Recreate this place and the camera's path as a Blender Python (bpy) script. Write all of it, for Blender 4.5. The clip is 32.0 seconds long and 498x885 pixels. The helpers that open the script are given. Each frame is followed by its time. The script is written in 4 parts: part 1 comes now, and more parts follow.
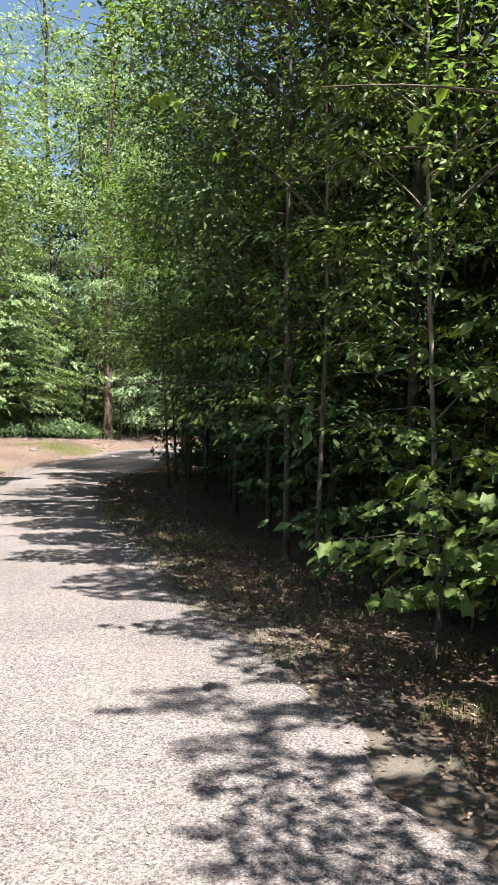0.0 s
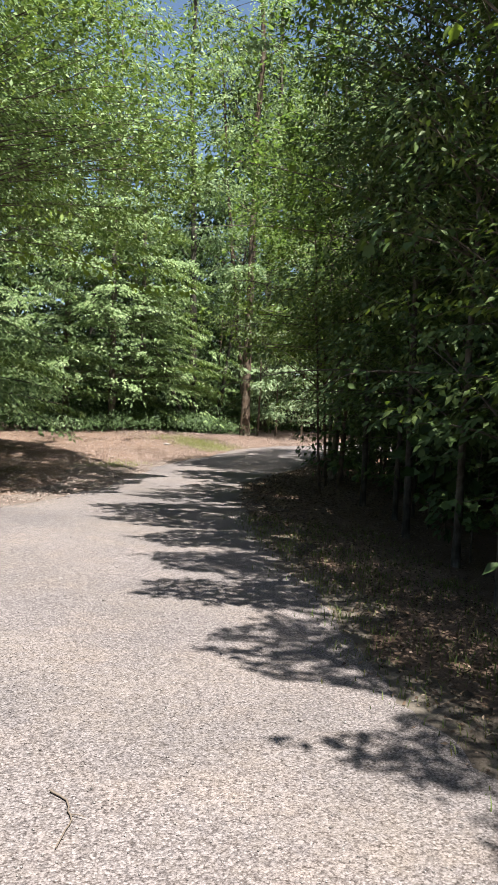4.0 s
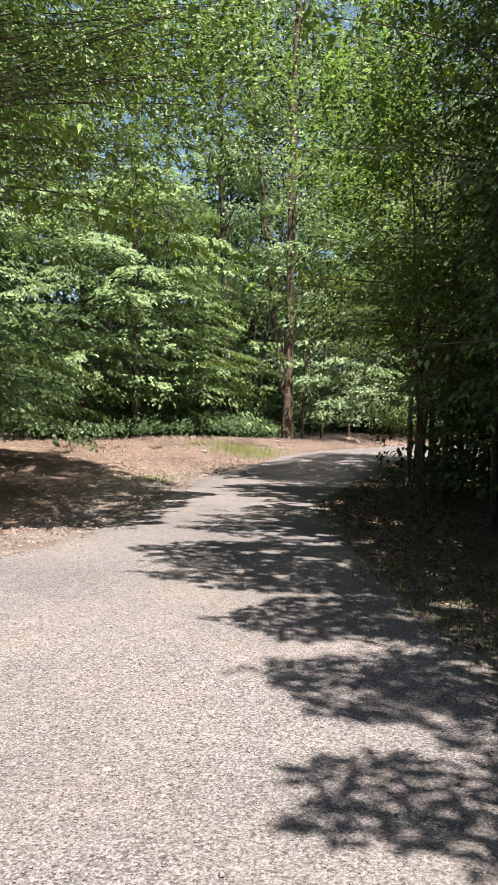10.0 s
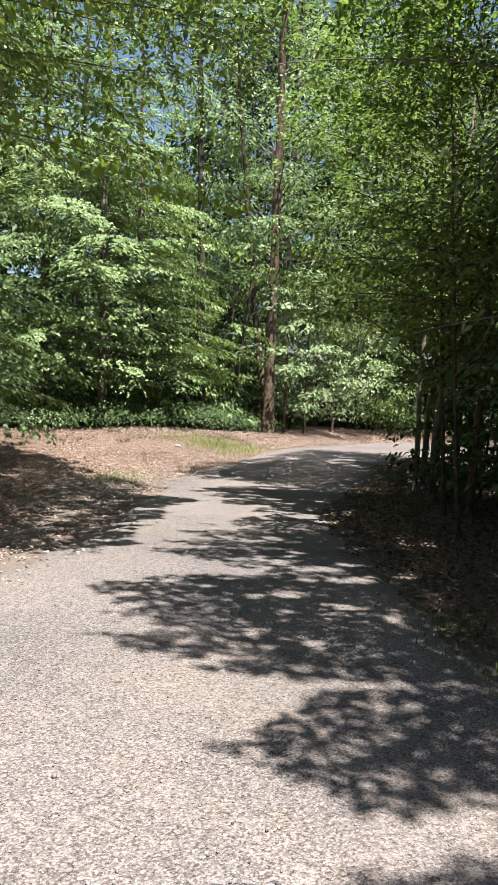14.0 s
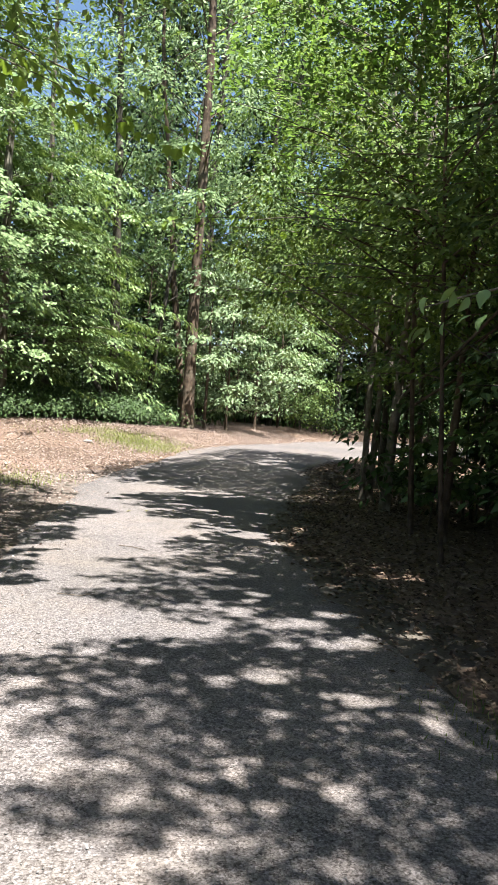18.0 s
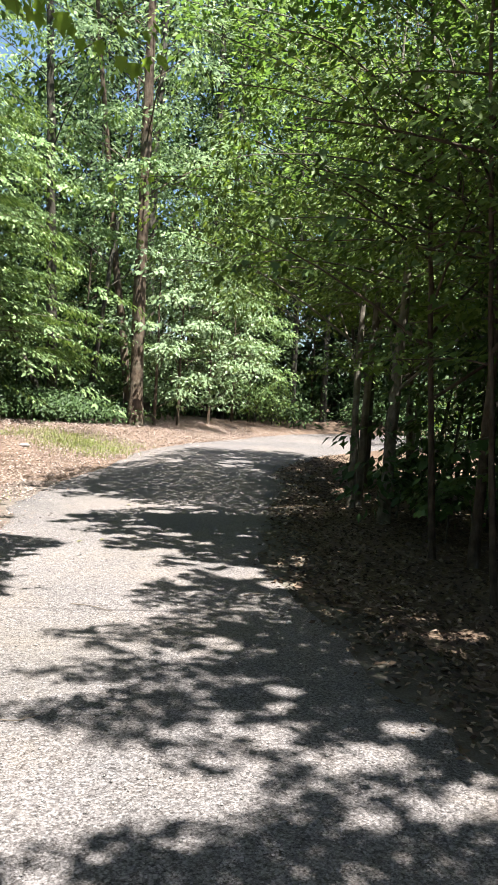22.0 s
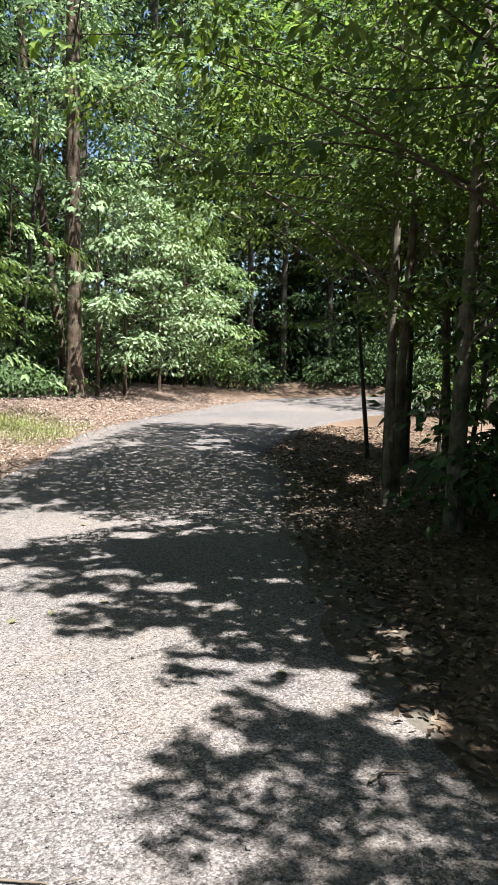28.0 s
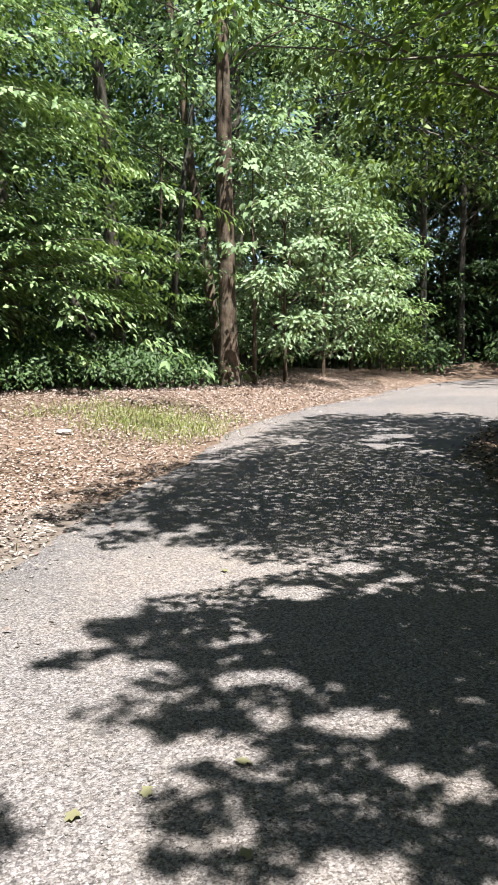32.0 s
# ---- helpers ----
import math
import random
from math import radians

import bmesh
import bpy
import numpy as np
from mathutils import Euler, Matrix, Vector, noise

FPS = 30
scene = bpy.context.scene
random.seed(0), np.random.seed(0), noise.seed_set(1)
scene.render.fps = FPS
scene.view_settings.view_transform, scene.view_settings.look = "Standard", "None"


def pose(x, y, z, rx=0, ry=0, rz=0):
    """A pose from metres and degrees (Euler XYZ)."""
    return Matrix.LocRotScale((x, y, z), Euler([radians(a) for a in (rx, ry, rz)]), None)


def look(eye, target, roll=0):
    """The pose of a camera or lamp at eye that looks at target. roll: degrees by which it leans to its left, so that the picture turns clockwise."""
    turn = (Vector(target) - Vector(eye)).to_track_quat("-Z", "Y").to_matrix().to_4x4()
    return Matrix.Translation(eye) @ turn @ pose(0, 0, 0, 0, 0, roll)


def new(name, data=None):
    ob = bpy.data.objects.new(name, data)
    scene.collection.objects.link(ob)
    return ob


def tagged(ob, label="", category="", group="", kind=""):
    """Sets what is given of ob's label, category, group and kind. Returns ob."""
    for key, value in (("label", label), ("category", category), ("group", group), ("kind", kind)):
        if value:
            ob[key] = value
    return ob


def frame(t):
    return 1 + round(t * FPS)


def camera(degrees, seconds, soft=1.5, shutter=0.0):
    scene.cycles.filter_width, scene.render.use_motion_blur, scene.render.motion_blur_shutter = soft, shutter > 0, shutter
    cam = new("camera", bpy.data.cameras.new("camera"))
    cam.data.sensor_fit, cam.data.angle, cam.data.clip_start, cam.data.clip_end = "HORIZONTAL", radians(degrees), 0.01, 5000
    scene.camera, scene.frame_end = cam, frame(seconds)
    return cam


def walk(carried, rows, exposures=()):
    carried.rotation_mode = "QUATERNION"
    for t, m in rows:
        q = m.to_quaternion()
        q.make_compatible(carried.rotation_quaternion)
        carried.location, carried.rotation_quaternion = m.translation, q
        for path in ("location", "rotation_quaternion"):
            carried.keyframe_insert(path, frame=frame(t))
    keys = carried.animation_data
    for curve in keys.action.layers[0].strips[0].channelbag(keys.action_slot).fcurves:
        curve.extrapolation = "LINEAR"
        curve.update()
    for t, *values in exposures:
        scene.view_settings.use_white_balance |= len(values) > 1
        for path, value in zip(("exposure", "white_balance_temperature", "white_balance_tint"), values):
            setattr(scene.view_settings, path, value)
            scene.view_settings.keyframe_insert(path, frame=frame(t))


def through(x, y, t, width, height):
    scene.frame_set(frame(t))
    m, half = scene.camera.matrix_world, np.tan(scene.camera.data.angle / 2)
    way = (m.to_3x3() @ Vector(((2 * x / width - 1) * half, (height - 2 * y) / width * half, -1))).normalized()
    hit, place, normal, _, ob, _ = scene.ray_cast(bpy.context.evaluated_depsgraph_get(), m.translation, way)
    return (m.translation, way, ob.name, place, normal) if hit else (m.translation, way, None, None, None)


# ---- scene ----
cam = camera(34.50, 32.0, soft=1.4)


def aim(yaw, pitch, roll):
    """A turn from +y: yaw to the left, pitch up, roll as in look()."""
    return pose(0, 0, 0, 0, 0, yaw) @ pose(0, 0, 0, 90 + pitch) @ pose(0, 0, 0, 0, 0, roll)


walk(cam, [
    (0.0, pose(0.118, -0.015, 1.589) @ aim(-12.00, -1.84, 1.13)),
    (0.5, pose(0.114, 0.335, 1.559) @ aim(-11.02, -1.89, 1.71)),
    (1.0, pose(0.098, 0.599, 1.559) @ aim(-11.56, -1.93, 2.29)),
    (1.5, pose(0.116, 0.936, 1.562) @ aim(-9.09, -1.83, 1.85)),
    (2.0, pose(0.099, 1.179, 1.535) @ aim(-6.86, -2.44, 1.31)),
    (2.5, pose(0.042, 1.472, 1.556) @ aim(-6.97, -2.17, 1.68)),
    (3.0, pose(0.017, 1.760, 1.525) @ aim(-6.80, -2.03, 2.24)),
    (3.5, pose(0.014, 2.077, 1.536) @ aim(-4.94, -1.98, 2.31)),
    (4.0, pose(-0.067, 2.325, 1.550) @ aim(-2.84, -2.35, 2.72)),
    (4.5, pose(-0.159, 2.599, 1.563) @ aim(-1.37, -1.84, 2.77)),
    (6.5, pose(-0.482, 4.034, 1.456) @ aim(3.02, -2.10, 1.97)),
    (7.0, pose(-0.485, 4.315, 1.472) @ aim(3.00, -2.15, 1.37)),
    (7.5, pose(-0.541, 4.566, 1.463) @ aim(-0.33, -3.09, 1.69)),
    (8.0, pose(-0.615, 4.920, 1.439) @ aim(-1.99, -2.33, 1.71)),
    (8.5, pose(-0.676, 5.244, 1.472) @ aim(-1.43, -1.89, 1.28)),
    (9.0, pose(-0.741, 5.531, 1.431) @ aim(-0.51, -2.48, 1.60)),
    (9.5, pose(-0.829, 5.808, 1.472) @ aim(-1.48, -2.36, 1.82)),
    (10.0, pose(-0.859, 6.114, 1.465) @ aim(-1.83, -2.30, 1.30)),
    (10.5, pose(-0.868, 6.355, 1.474) @ aim(-2.82, -2.37, 1.29)),
    (11.0, pose(-0.932, 6.630, 1.474) @ aim(-3.09, -2.14, 1.65)),
    (11.5, pose(-0.985, 6.884, 1.456) @ aim(-3.60, -2.16, 1.96)),
    (12.0, pose(-0.984, 7.139, 1.507) @ aim(-4.54, -2.49, 2.41)),
    (12.5, pose(-1.059, 7.496, 1.464) @ aim(-4.77, -2.93, 3.08)),
    (13.0, pose(-1.124, 7.828, 1.425) @ aim(-4.51, -2.73, 2.97)),
    (13.5, pose(-1.119, 8.136, 1.437) @ aim(-4.28, -2.69, 2.60)),
    (15.5, pose(-1.247, 9.144, 1.423) @ aim(-5.26, -3.55, 2.62)),
    (16.0, pose(-1.291, 9.376, 1.427) @ aim(-8.70, -2.89, 3.00)),
    (16.5, pose(-1.296, 9.617, 1.403) @ aim(-9.20, -3.20, 3.34)),
    (17.0, pose(-1.247, 9.888, 1.420) @ aim(-9.41, -3.14, 3.71)),
    (17.5, pose(-1.255, 10.139, 1.400) @ aim(-10.30, -3.15, 4.31)),
    (18.0, pose(-1.286, 10.428, 1.390) @ aim(-11.08, -2.83, 4.25)),
    (18.5, pose(-1.296, 10.691, 1.404) @ aim(-10.31, -2.84, 4.31)),
    (19.0, pose(-1.353, 10.930, 1.404) @ aim(-8.21, -3.19, 4.15)),
    (19.5, pose(-1.400, 11.142, 1.426) @ aim(-8.53, -3.18, 3.67)),
    (20.0, pose(-1.401, 11.384, 1.408) @ aim(-8.79, -3.53, 4.49)),
    (20.5, pose(-1.353, 11.647, 1.427) @ aim(-10.09, -3.70, 3.86)),
    (21.0, pose(-1.355, 11.895, 1.432) @ aim(-14.22, -3.82, 4.00)),
    (21.5, pose(-1.358, 12.138, 1.430) @ aim(-15.34, -3.32, 4.13)),
    (22.0, pose(-1.291, 12.416, 1.436) @ aim(-15.36, -3.30, 3.06)),
    (22.5, pose(-1.274, 12.634, 1.428) @ aim(-14.87, -3.59, 2.31)),
    (23.0, pose(-1.261, 12.912, 1.448) @ aim(-14.90, -3.36, 2.28)),
    (23.5, pose(-1.282, 13.191, 1.421) @ aim(-12.12, -3.76, 2.43)),
    (24.0, pose(-1.257, 13.472, 1.429) @ aim(-11.03, -4.08, 2.43)),
    (24.5, pose(-1.291, 13.718, 1.445) @ aim(-10.99, -4.40, 3.46)),
    (25.0, pose(-1.305, 13.940, 1.450) @ aim(-12.10, -3.39, 4.92)),
    (25.5, pose(-1.288, 14.198, 1.475) @ aim(-11.63, -3.32, 2.80)),
    (27.5, pose(-1.112, 15.369, 1.403) @ aim(-12.69, -5.64, 0.69)),
    (28.0, pose(-1.071, 15.569, 1.440) @ aim(-20.11, -5.98, 1.21)),
    (28.5, pose(-0.959, 15.792, 1.417) @ aim(-24.69, -6.93, 1.40)),
    (29.0, pose(-0.849, 16.040, 1.429) @ aim(-23.13, -6.95, 0.85)),
    (29.5, pose(-0.800, 16.286, 1.426) @ aim(-22.66, -7.73, 1.37)),
    (30.0, pose(-0.748, 16.536, 1.406) @ aim(-22.20, -8.20, 1.10)),
    (30.5, pose(-0.656, 16.830, 1.411) @ aim(-15.34, -8.09, 0.11)),
    (31.0, pose(-0.646, 17.045, 1.399) @ aim(-13.46, -8.72, 0.86)),
    (31.5, pose(-0.635, 17.332, 1.408) @ aim(-11.93, -7.52, 1.19)),
    (32.0, pose(-0.610, 17.693, 1.361) @ aim(-8.47, -7.14, -0.81)),
], exposures=[(0.0, 2.02, 6350, 8), (1.0, 1.92, 6350, 8), (2.0, 1.72, 6350, 8), (4.5, 1.66, 6400, 9), (7.0, 1.74, 6450, 11), (8.5, 1.76, 6450, 10), (10.0, 1.74, 6450, 9), (14.0, 1.75, 6400, 8), (17.0, 1.88, 6200, 6), (18.0, 2.05, 6200, 6), (19.0, 1.98, 6200, 6), (20.0, 1.92, 6200, 6), (22.0, 2.12, 6200, 5), (23.5, 2.05, 6250, 5), (25.0, 1.92, 6090, 5), (28.0, 1.9, 6090, 5), (29.0, 2.08, 6090, 5), (30.0, 2.08, 6090, 5), (31.0, 1.78, 6090, 5), (32.0, 1.85, 6090, 5)])

# ---- world, sun ----
SUN_WAY = Vector((0.17, -0.39, 1.0)).normalized()     # towards the sun: high, over the wood beside the drive
world = bpy.data.worlds.new("world")
scene.world = world
world.use_nodes = True
wn = world.node_tree.nodes
sky = wn.new("ShaderNodeTexSky")
sky.sky_type, sky.sun_disc = "NISHITA", False
sky.sun_elevation = math.asin(SUN_WAY.z)
sky.sun_rotation = math.atan2(SUN_WAY.x, SUN_WAY.y)
sky.air_density, sky.dust_density = 1.0, 1.2
wn["Background"].inputs["Strength"].default_value = 0.050
world.node_tree.links.new(sky.outputs[0], wn["Background"].inputs["Color"])
sun = new("sun", bpy.data.lights.new("sun", "SUN"))
sun.data.energy, sun.data.angle, sun.data.color = 5.0, radians(0.5), (1.0, 0.955, 0.88)
sun.matrix_world = look(SUN_WAY * 60, (0, 0, 0))



# ---- materials ----
class Nodes:
    """A short way to write a node material."""

    def __init__(self, name):
        self.m = bpy.data.materials.new(name)
        self.m.use_nodes = True
        self.t = self.m.node_tree
        self.bsdf = self.t.nodes["Principled BSDF"]
        self.out = self.t.nodes["Material Output"]

    def add(self, kind, **values):
        n = self.t.nodes.new("ShaderNode" + kind)
        for k, v in values.items():
            if k in n.inputs:
                self.feed(n.inputs[k], v)
            else:
                setattr(n, k, v)
        return n

    def feed(self, socket, v):
        if isinstance(v, bpy.types.NodeSocket):
            self.t.links.new(v, socket)
        else:
            socket.default_value = v

    def coords(self):
        return self.add("TexCoord").outputs["Object"]

    def noise(self, scale, detail=4.0, rough=0.6, vector=None, **kw):
        n = self.add("TexNoise", Scale=scale, Detail=detail, Roughness=rough, **kw)
        self.t.links.new(vector or self.coords(), n.inputs["Vector"])
        return n.outputs["Fac"]

    def ramp(self, fac, *stops):
        n = self.t.nodes.new("ShaderNodeValToRGB")
        e = n.color_ramp.elements
        while len(e) < len(stops):
            e.new(0.5)
        for el, (p, c) in zip(e, stops):
            el.position, el.color = p, (*c, 1)
        self.t.links.new(fac, n.inputs[0])
        return n.outputs[0]

    def mix(self, fac, a, b, blend="MIX"):
        n = self.t.nodes.new("ShaderNodeMix")
        n.data_type, n.blend_type = "RGBA", blend
        for socket, v in ((n.inputs[0], fac), (n.inputs[6], a), (n.inputs[7], b)):
            if isinstance(v, tuple):
                v = (*v, 1)
            self.feed(socket, v)
        return n.outputs[2]

    def math(self, op, a, b=0.0):
        n = self.t.nodes.new("ShaderNodeMath")
        n.operation = op
        self.feed(n.inputs[0], a), self.feed(n.inputs[1], b)
        return n.outputs[0]

    def bump(self, height, strength, distance=0.01):
        n = self.add("Bump", Strength=strength, Distance=distance)
        self.t.links.new(height, n.inputs["Height"])
        self.t.links.new(n.outputs[0], self.bsdf.inputs["Normal"])
        return n.outputs[0]

    def done(self, colour, rough=0.8, spec=0.3):
        self.feed(self.bsdf.inputs["Base Color"], colour if not isinstance(colour, tuple) else (*colour, 1))
        self.feed(self.bsdf.inputs["Roughness"], rough)
        self.bsdf.inputs["Specular IOR Level"].default_value = spec
        return self.m


def leaf_material(name, dark, mid, light, through=0.4, gloss=0.5, glow=(1.15, 1.15, 0.50)):
    """Leaves: each of its own green, some yellower, with light shining through them."""
    n = Nodes(name)
    each = n.add("NewGeometry").outputs["Random Per Island"]
    colour = n.ramp(each, (0.0, dark), (0.55, mid), (1.0, light))
    patch = n.noise(0.8, 2.0)
    colour = n.mix(n.math("MULTIPLY", patch, 0.5), colour, n.mix(0.5, colour, dark))
    n.done(colour, gloss, 0.22)
    thin = n.add("BsdfTranslucent")
    n.t.links.new(n.mix(1.0, colour, glow, "MULTIPLY"), thin.inputs["Color"])
    both = n.add("MixShader", Fac=through)
    n.t.links.new(n.bsdf.outputs[0], both.inputs[1])
    n.t.links.new(thin.outputs[0], both.inputs[2])
    n.t.links.new(both.outputs[0], n.out.inputs["Surface"])
    return n.m


def bark_material(name, dark, light, lichen=(0.30, 0.33, 0.27), amount=0.3, scale=14.0):
    n = Nodes(name)
    flat = n.add("Mapping", Scale=(1, 1, 0.16))
    n.t.links.new(n.coords(), flat.inputs["Vector"])
    ridges = n.noise(scale, 6.0, 0.7, flat.outputs[0], Distortion=0.6)
    colour = n.ramp(ridges, (0.3, dark), (0.68, light))
    spots = n.ramp(n.noise(2.3, 5.0, 0.65), (0.5, (0, 0, 0)), (0.66, (1, 1, 1)))
    colour = n.mix(n.math("MULTIPLY", spots, amount), colour, lichen)
    blotch = n.ramp(n.noise(6.5, 4.0, 0.6), (0.38, (0.55, 0.53, 0.50)), (0.60, (1.1, 1.08, 1.04)))
    colour = n.mix(1.0, colour, blotch, "MULTIPLY")
    n.bump(n.math("ADD", ridges, n.math("MULTIPLY", n.noise(5.0, 3.0), 0.8)), 0.9, 0.03)
    return n.done(colour, 0.9, 0.2)


LEAF_BEECH = leaf_material("leaf_beech", (0.072, 0.118, 0.037), (0.178, 0.255, 0.102), (0.330, 0.410, 0.210), 0.28)
LEAF_MAPLE = leaf_material("leaf_maple", (0.040, 0.070, 0.020), (0.080, 0.126, 0.038), (0.175, 0.235, 0.090), 0.22)
LEAF_OAK = leaf_material("leaf_oak", (0.110, 0.172, 0.074), (0.205, 0.288, 0.132), (0.335, 0.415, 0.230), 0.40)
# Near-black green: the deep wood's shade is put into the leaf colour.
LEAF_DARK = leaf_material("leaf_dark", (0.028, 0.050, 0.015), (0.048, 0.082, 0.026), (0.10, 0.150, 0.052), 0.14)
LEAF_PALE = leaf_material("leaf_pale", (0.105, 0.155, 0.070), (0.185, 0.250, 0.130), (0.320, 0.385, 0.245), 0.22)
# Lit version of LEAF_MAPLE: the sun on open crowns is put into the colour.
LEAF_BRIGHT = leaf_material("leaf_bright", (0.070, 0.108, 0.026), (0.130, 0.186, 0.050), (0.25, 0.315, 0.112), 0.40)
LEAF_SPRING = leaf_material("leaf_spring", (0.085, 0.138, 0.042), (0.195, 0.280, 0.105), (0.290, 0.365, 0.175), 0.26)
LEAF_CANOPY = leaf_material("leaf_canopy", (0.080, 0.122, 0.030), (0.135, 0.195, 0.060), (0.26, 0.325, 0.130), 0.56, glow=(1.0, 1.12, 0.62))
# Brighter yellow-green; the sunlit look of these leaves is put into the colour.
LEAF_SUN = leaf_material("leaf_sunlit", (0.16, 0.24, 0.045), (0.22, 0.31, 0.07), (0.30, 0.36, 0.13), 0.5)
BARK_GREY = bark_material("bark_grey", (0.050, 0.041, 0.034), (0.20, 0.172, 0.142))
BARK_BROWN = bark_material("bark_brown", (0.040, 0.028, 0.021), (0.155, 0.112, 0.084), amount=0.15, scale=9.0)
BARK_PALE = bark_material("bark_pale", (0.08, 0.066, 0.054), (0.25, 0.22, 0.185), (0.30, 0.30, 0.25), 0.4, 10.0)
BARK_SILVER = bark_material("bark_silver", (0.12, 0.105, 0.09), (0.34, 0.31, 0.265), (0.40, 0.40, 0.34), 0.5, 10.0)
BARK_DARK = bark_material("bark_dark", (0.030, 0.026, 0.022), (0.11, 0.095, 0.08), amount=0.15)


def gravel_material():
    n = Nodes("gravel")
    at = n.coords()
    warp = n.add("TexNoise", Scale=45.0, Detail=2.0)
    n.t.links.new(at, warp.inputs["Vector"])
    moved = n.add("VectorMath", operation="MULTIPLY_ADD")
    n.t.links.new(warp.outputs["Color"], moved.inputs[0])
    moved.inputs[1].default_value = (0.012, 0.012, 0.012)
    n.t.links.new(at, moved.inputs[2])
    cell = n.add("TexVoronoi", Scale=98.0, Randomness=1.0)
    n.t.links.new(moved.outputs[0], cell.inputs["Vector"])
    stone = n.ramp(cell.outputs["Color"], (0.0, (0.100, 0.091, 0.088)), (0.48, (0.236, 0.212, 0.203)), (1.0, (0.385, 0.350, 0.334)))
    gap = n.ramp(cell.outputs["Distance"], (0.45, (1, 1, 1)), (0.95, (0.55, 0.53, 0.51)))
    colour = n.mix(1.0, stone, gap, "MULTIPLY")
    sand = n.ramp(n.noise(9.0, 6.0, 0.7), (0.35, (0.228, 0.194, 0.160)), (0.7, (0.350, 0.300, 0.252)))
    where = n.math("ADD", n.math("MULTIPLY", n.noise(0.55, 5.0, 0.6), 0.75), n.math("MULTIPLY", n.noise(14.0, 3.0), 0.35))
    dusty = n.ramp(where, (0.50, (0, 0, 0)), (0.68, (1, 1, 1)))
    colour = n.mix(n.math("MULTIPLY", dusty, 0.44), colour, sand)
    drift = n.ramp(n.noise(1.7, 4.0, 0.65), (0.50, (1, 1, 1)), (0.66, (1.09, 1.06, 1.02)))
    colour = n.mix(1.0, colour, drift, "MULTIPLY")
    worn = n.ramp(n.noise(0.35, 3.0), (0.35, (0.80, 0.80, 0.82)), (0.65, (1.06, 1.03, 1.03)))
    colour = n.mix(1.0, colour, worn, "MULTIPLY")
    specks = n.ramp(n.noise(150.0, 3.0, 0.7), (0.36, (0.50, 0.48, 0.46)), (0.48, (1, 1, 1)))
    colour = n.mix(1.0, colour, specks, "MULTIPLY")
    high = n.math("ADD", n.math("MULTIPLY", cell.outputs["Distance"], -1.0), n.math("MULTIPLY", n.noise(30.0, 3.0), 0.4))
    pits = n.ramp(n.noise(62.0, 4.0, 0.75), (0.40, (0.42, 0.40, 0.39)), (0.50, (1, 1, 1)))
    colour = n.mix(1.0, colour, pits, "MULTIPLY")
    n.bump(high, 0.5, 0.009)
    return n.done(n.mix(1.0, colour, (0.84, 0.835, 0.86), "MULTIPLY"), 0.92, 0.2)


def soil_material():
    n = Nodes("forest_soil")
    fine = n.ramp(n.noise(26.0, 7.0, 0.7), (0.3, (0.055, 0.036, 0.026)), (0.52, (0.125, 0.085, 0.063)), (0.75, (0.24, 0.175, 0.132)))
    big = n.ramp(n.noise(0.5, 4.0), (0.38, (0.08, 0.06, 0.042)), (0.62, (0.21, 0.155, 0.118)))
    n.bump(n.noise(40.0, 6.0, 0.7), 0.8, 0.03)
    return n.done(n.mix(1.0, n.mix(0.45, fine, big), (1.12, 1.06, 1.05), "MULTIPLY"), 0.95, 0.15)


def island_material(name, *stops, rough=0.85, spec=0.2, wear=9.0):
    n = Nodes(name)
    each = n.add("NewGeometry").outputs["Random Per Island"]
    colour = n.ramp(each, *stops)
    mottled = n.ramp(n.noise(wear, 5.0), (0.3, (0.56, 0.56, 0.56)), (0.7, (0.86, 0.86, 0.86)))
    return n.done(n.mix(1.0, colour, mottled, "MULTIPLY"), rough, spec)


def sand_material():
    n = Nodes("sandy_shoulder")
    fine = n.ramp(n.noise(55.0, 6.0, 0.7), (0.3, (0.10, 0.080, 0.066)), (0.5, (0.20, 0.168, 0.142)), (0.7, (0.30, 0.262, 0.226)))
    big = n.ramp(n.noise(1.6, 4.0), (0.38, (0.16, 0.118, 0.094)), (0.62, (0.27, 0.240, 0.206)))
    n.bump(n.noise(70.0, 6.0, 0.7), 0.6, 0.015)
    return n.done(n.mix(1.0, n.mix(0.45, fine, big), (0.62, 0.585, 0.59), "MULTIPLY"), 0.95, 0.15)


SAND = sand_material()


def verge_material():
    n = Nodes("dusty_verge")
    fine = n.ramp(n.noise(70.0, 6.0, 0.75), (0.35, (0.07, 0.053, 0.042)), (0.5, (0.145, 0.122, 0.103)), (0.7, (0.24, 0.22, 0.195)))
    big = n.ramp(n.noise(2.2, 4.0), (0.4, (0.10, 0.078, 0.06)), (0.6, (0.20, 0.18, 0.155)))
    n.bump(n.noise(90.0, 5.0, 0.7), 0.6, 0.012)
    return n.done(n.mix(1.0, n.mix(0.45, fine, big), (0.66, 0.64, 0.62), "MULTIPLY"), 0.95, 0.15)


VERGE = verge_material()
GRAVEL = gravel_material()
SOIL = soil_material()
STONES = island_material("loose_stones", (0.0, (0.112, 0.102, 0.098)), (0.25, (0.225, 0.204, 0.195)), (0.7, (0.31, 0.282, 0.268)), (1.0, (0.39, 0.358, 0.338)), wear=60.0)
LITTER = island_material("dry_leaves", (0.0, (0.20, 0.135, 0.112)), (0.3, (0.335, 0.245, 0.212)), (0.75, (0.45, 0.355, 0.312)), (1.0, (0.56, 0.47, 0.42)), rough=0.7, wear=20.0)
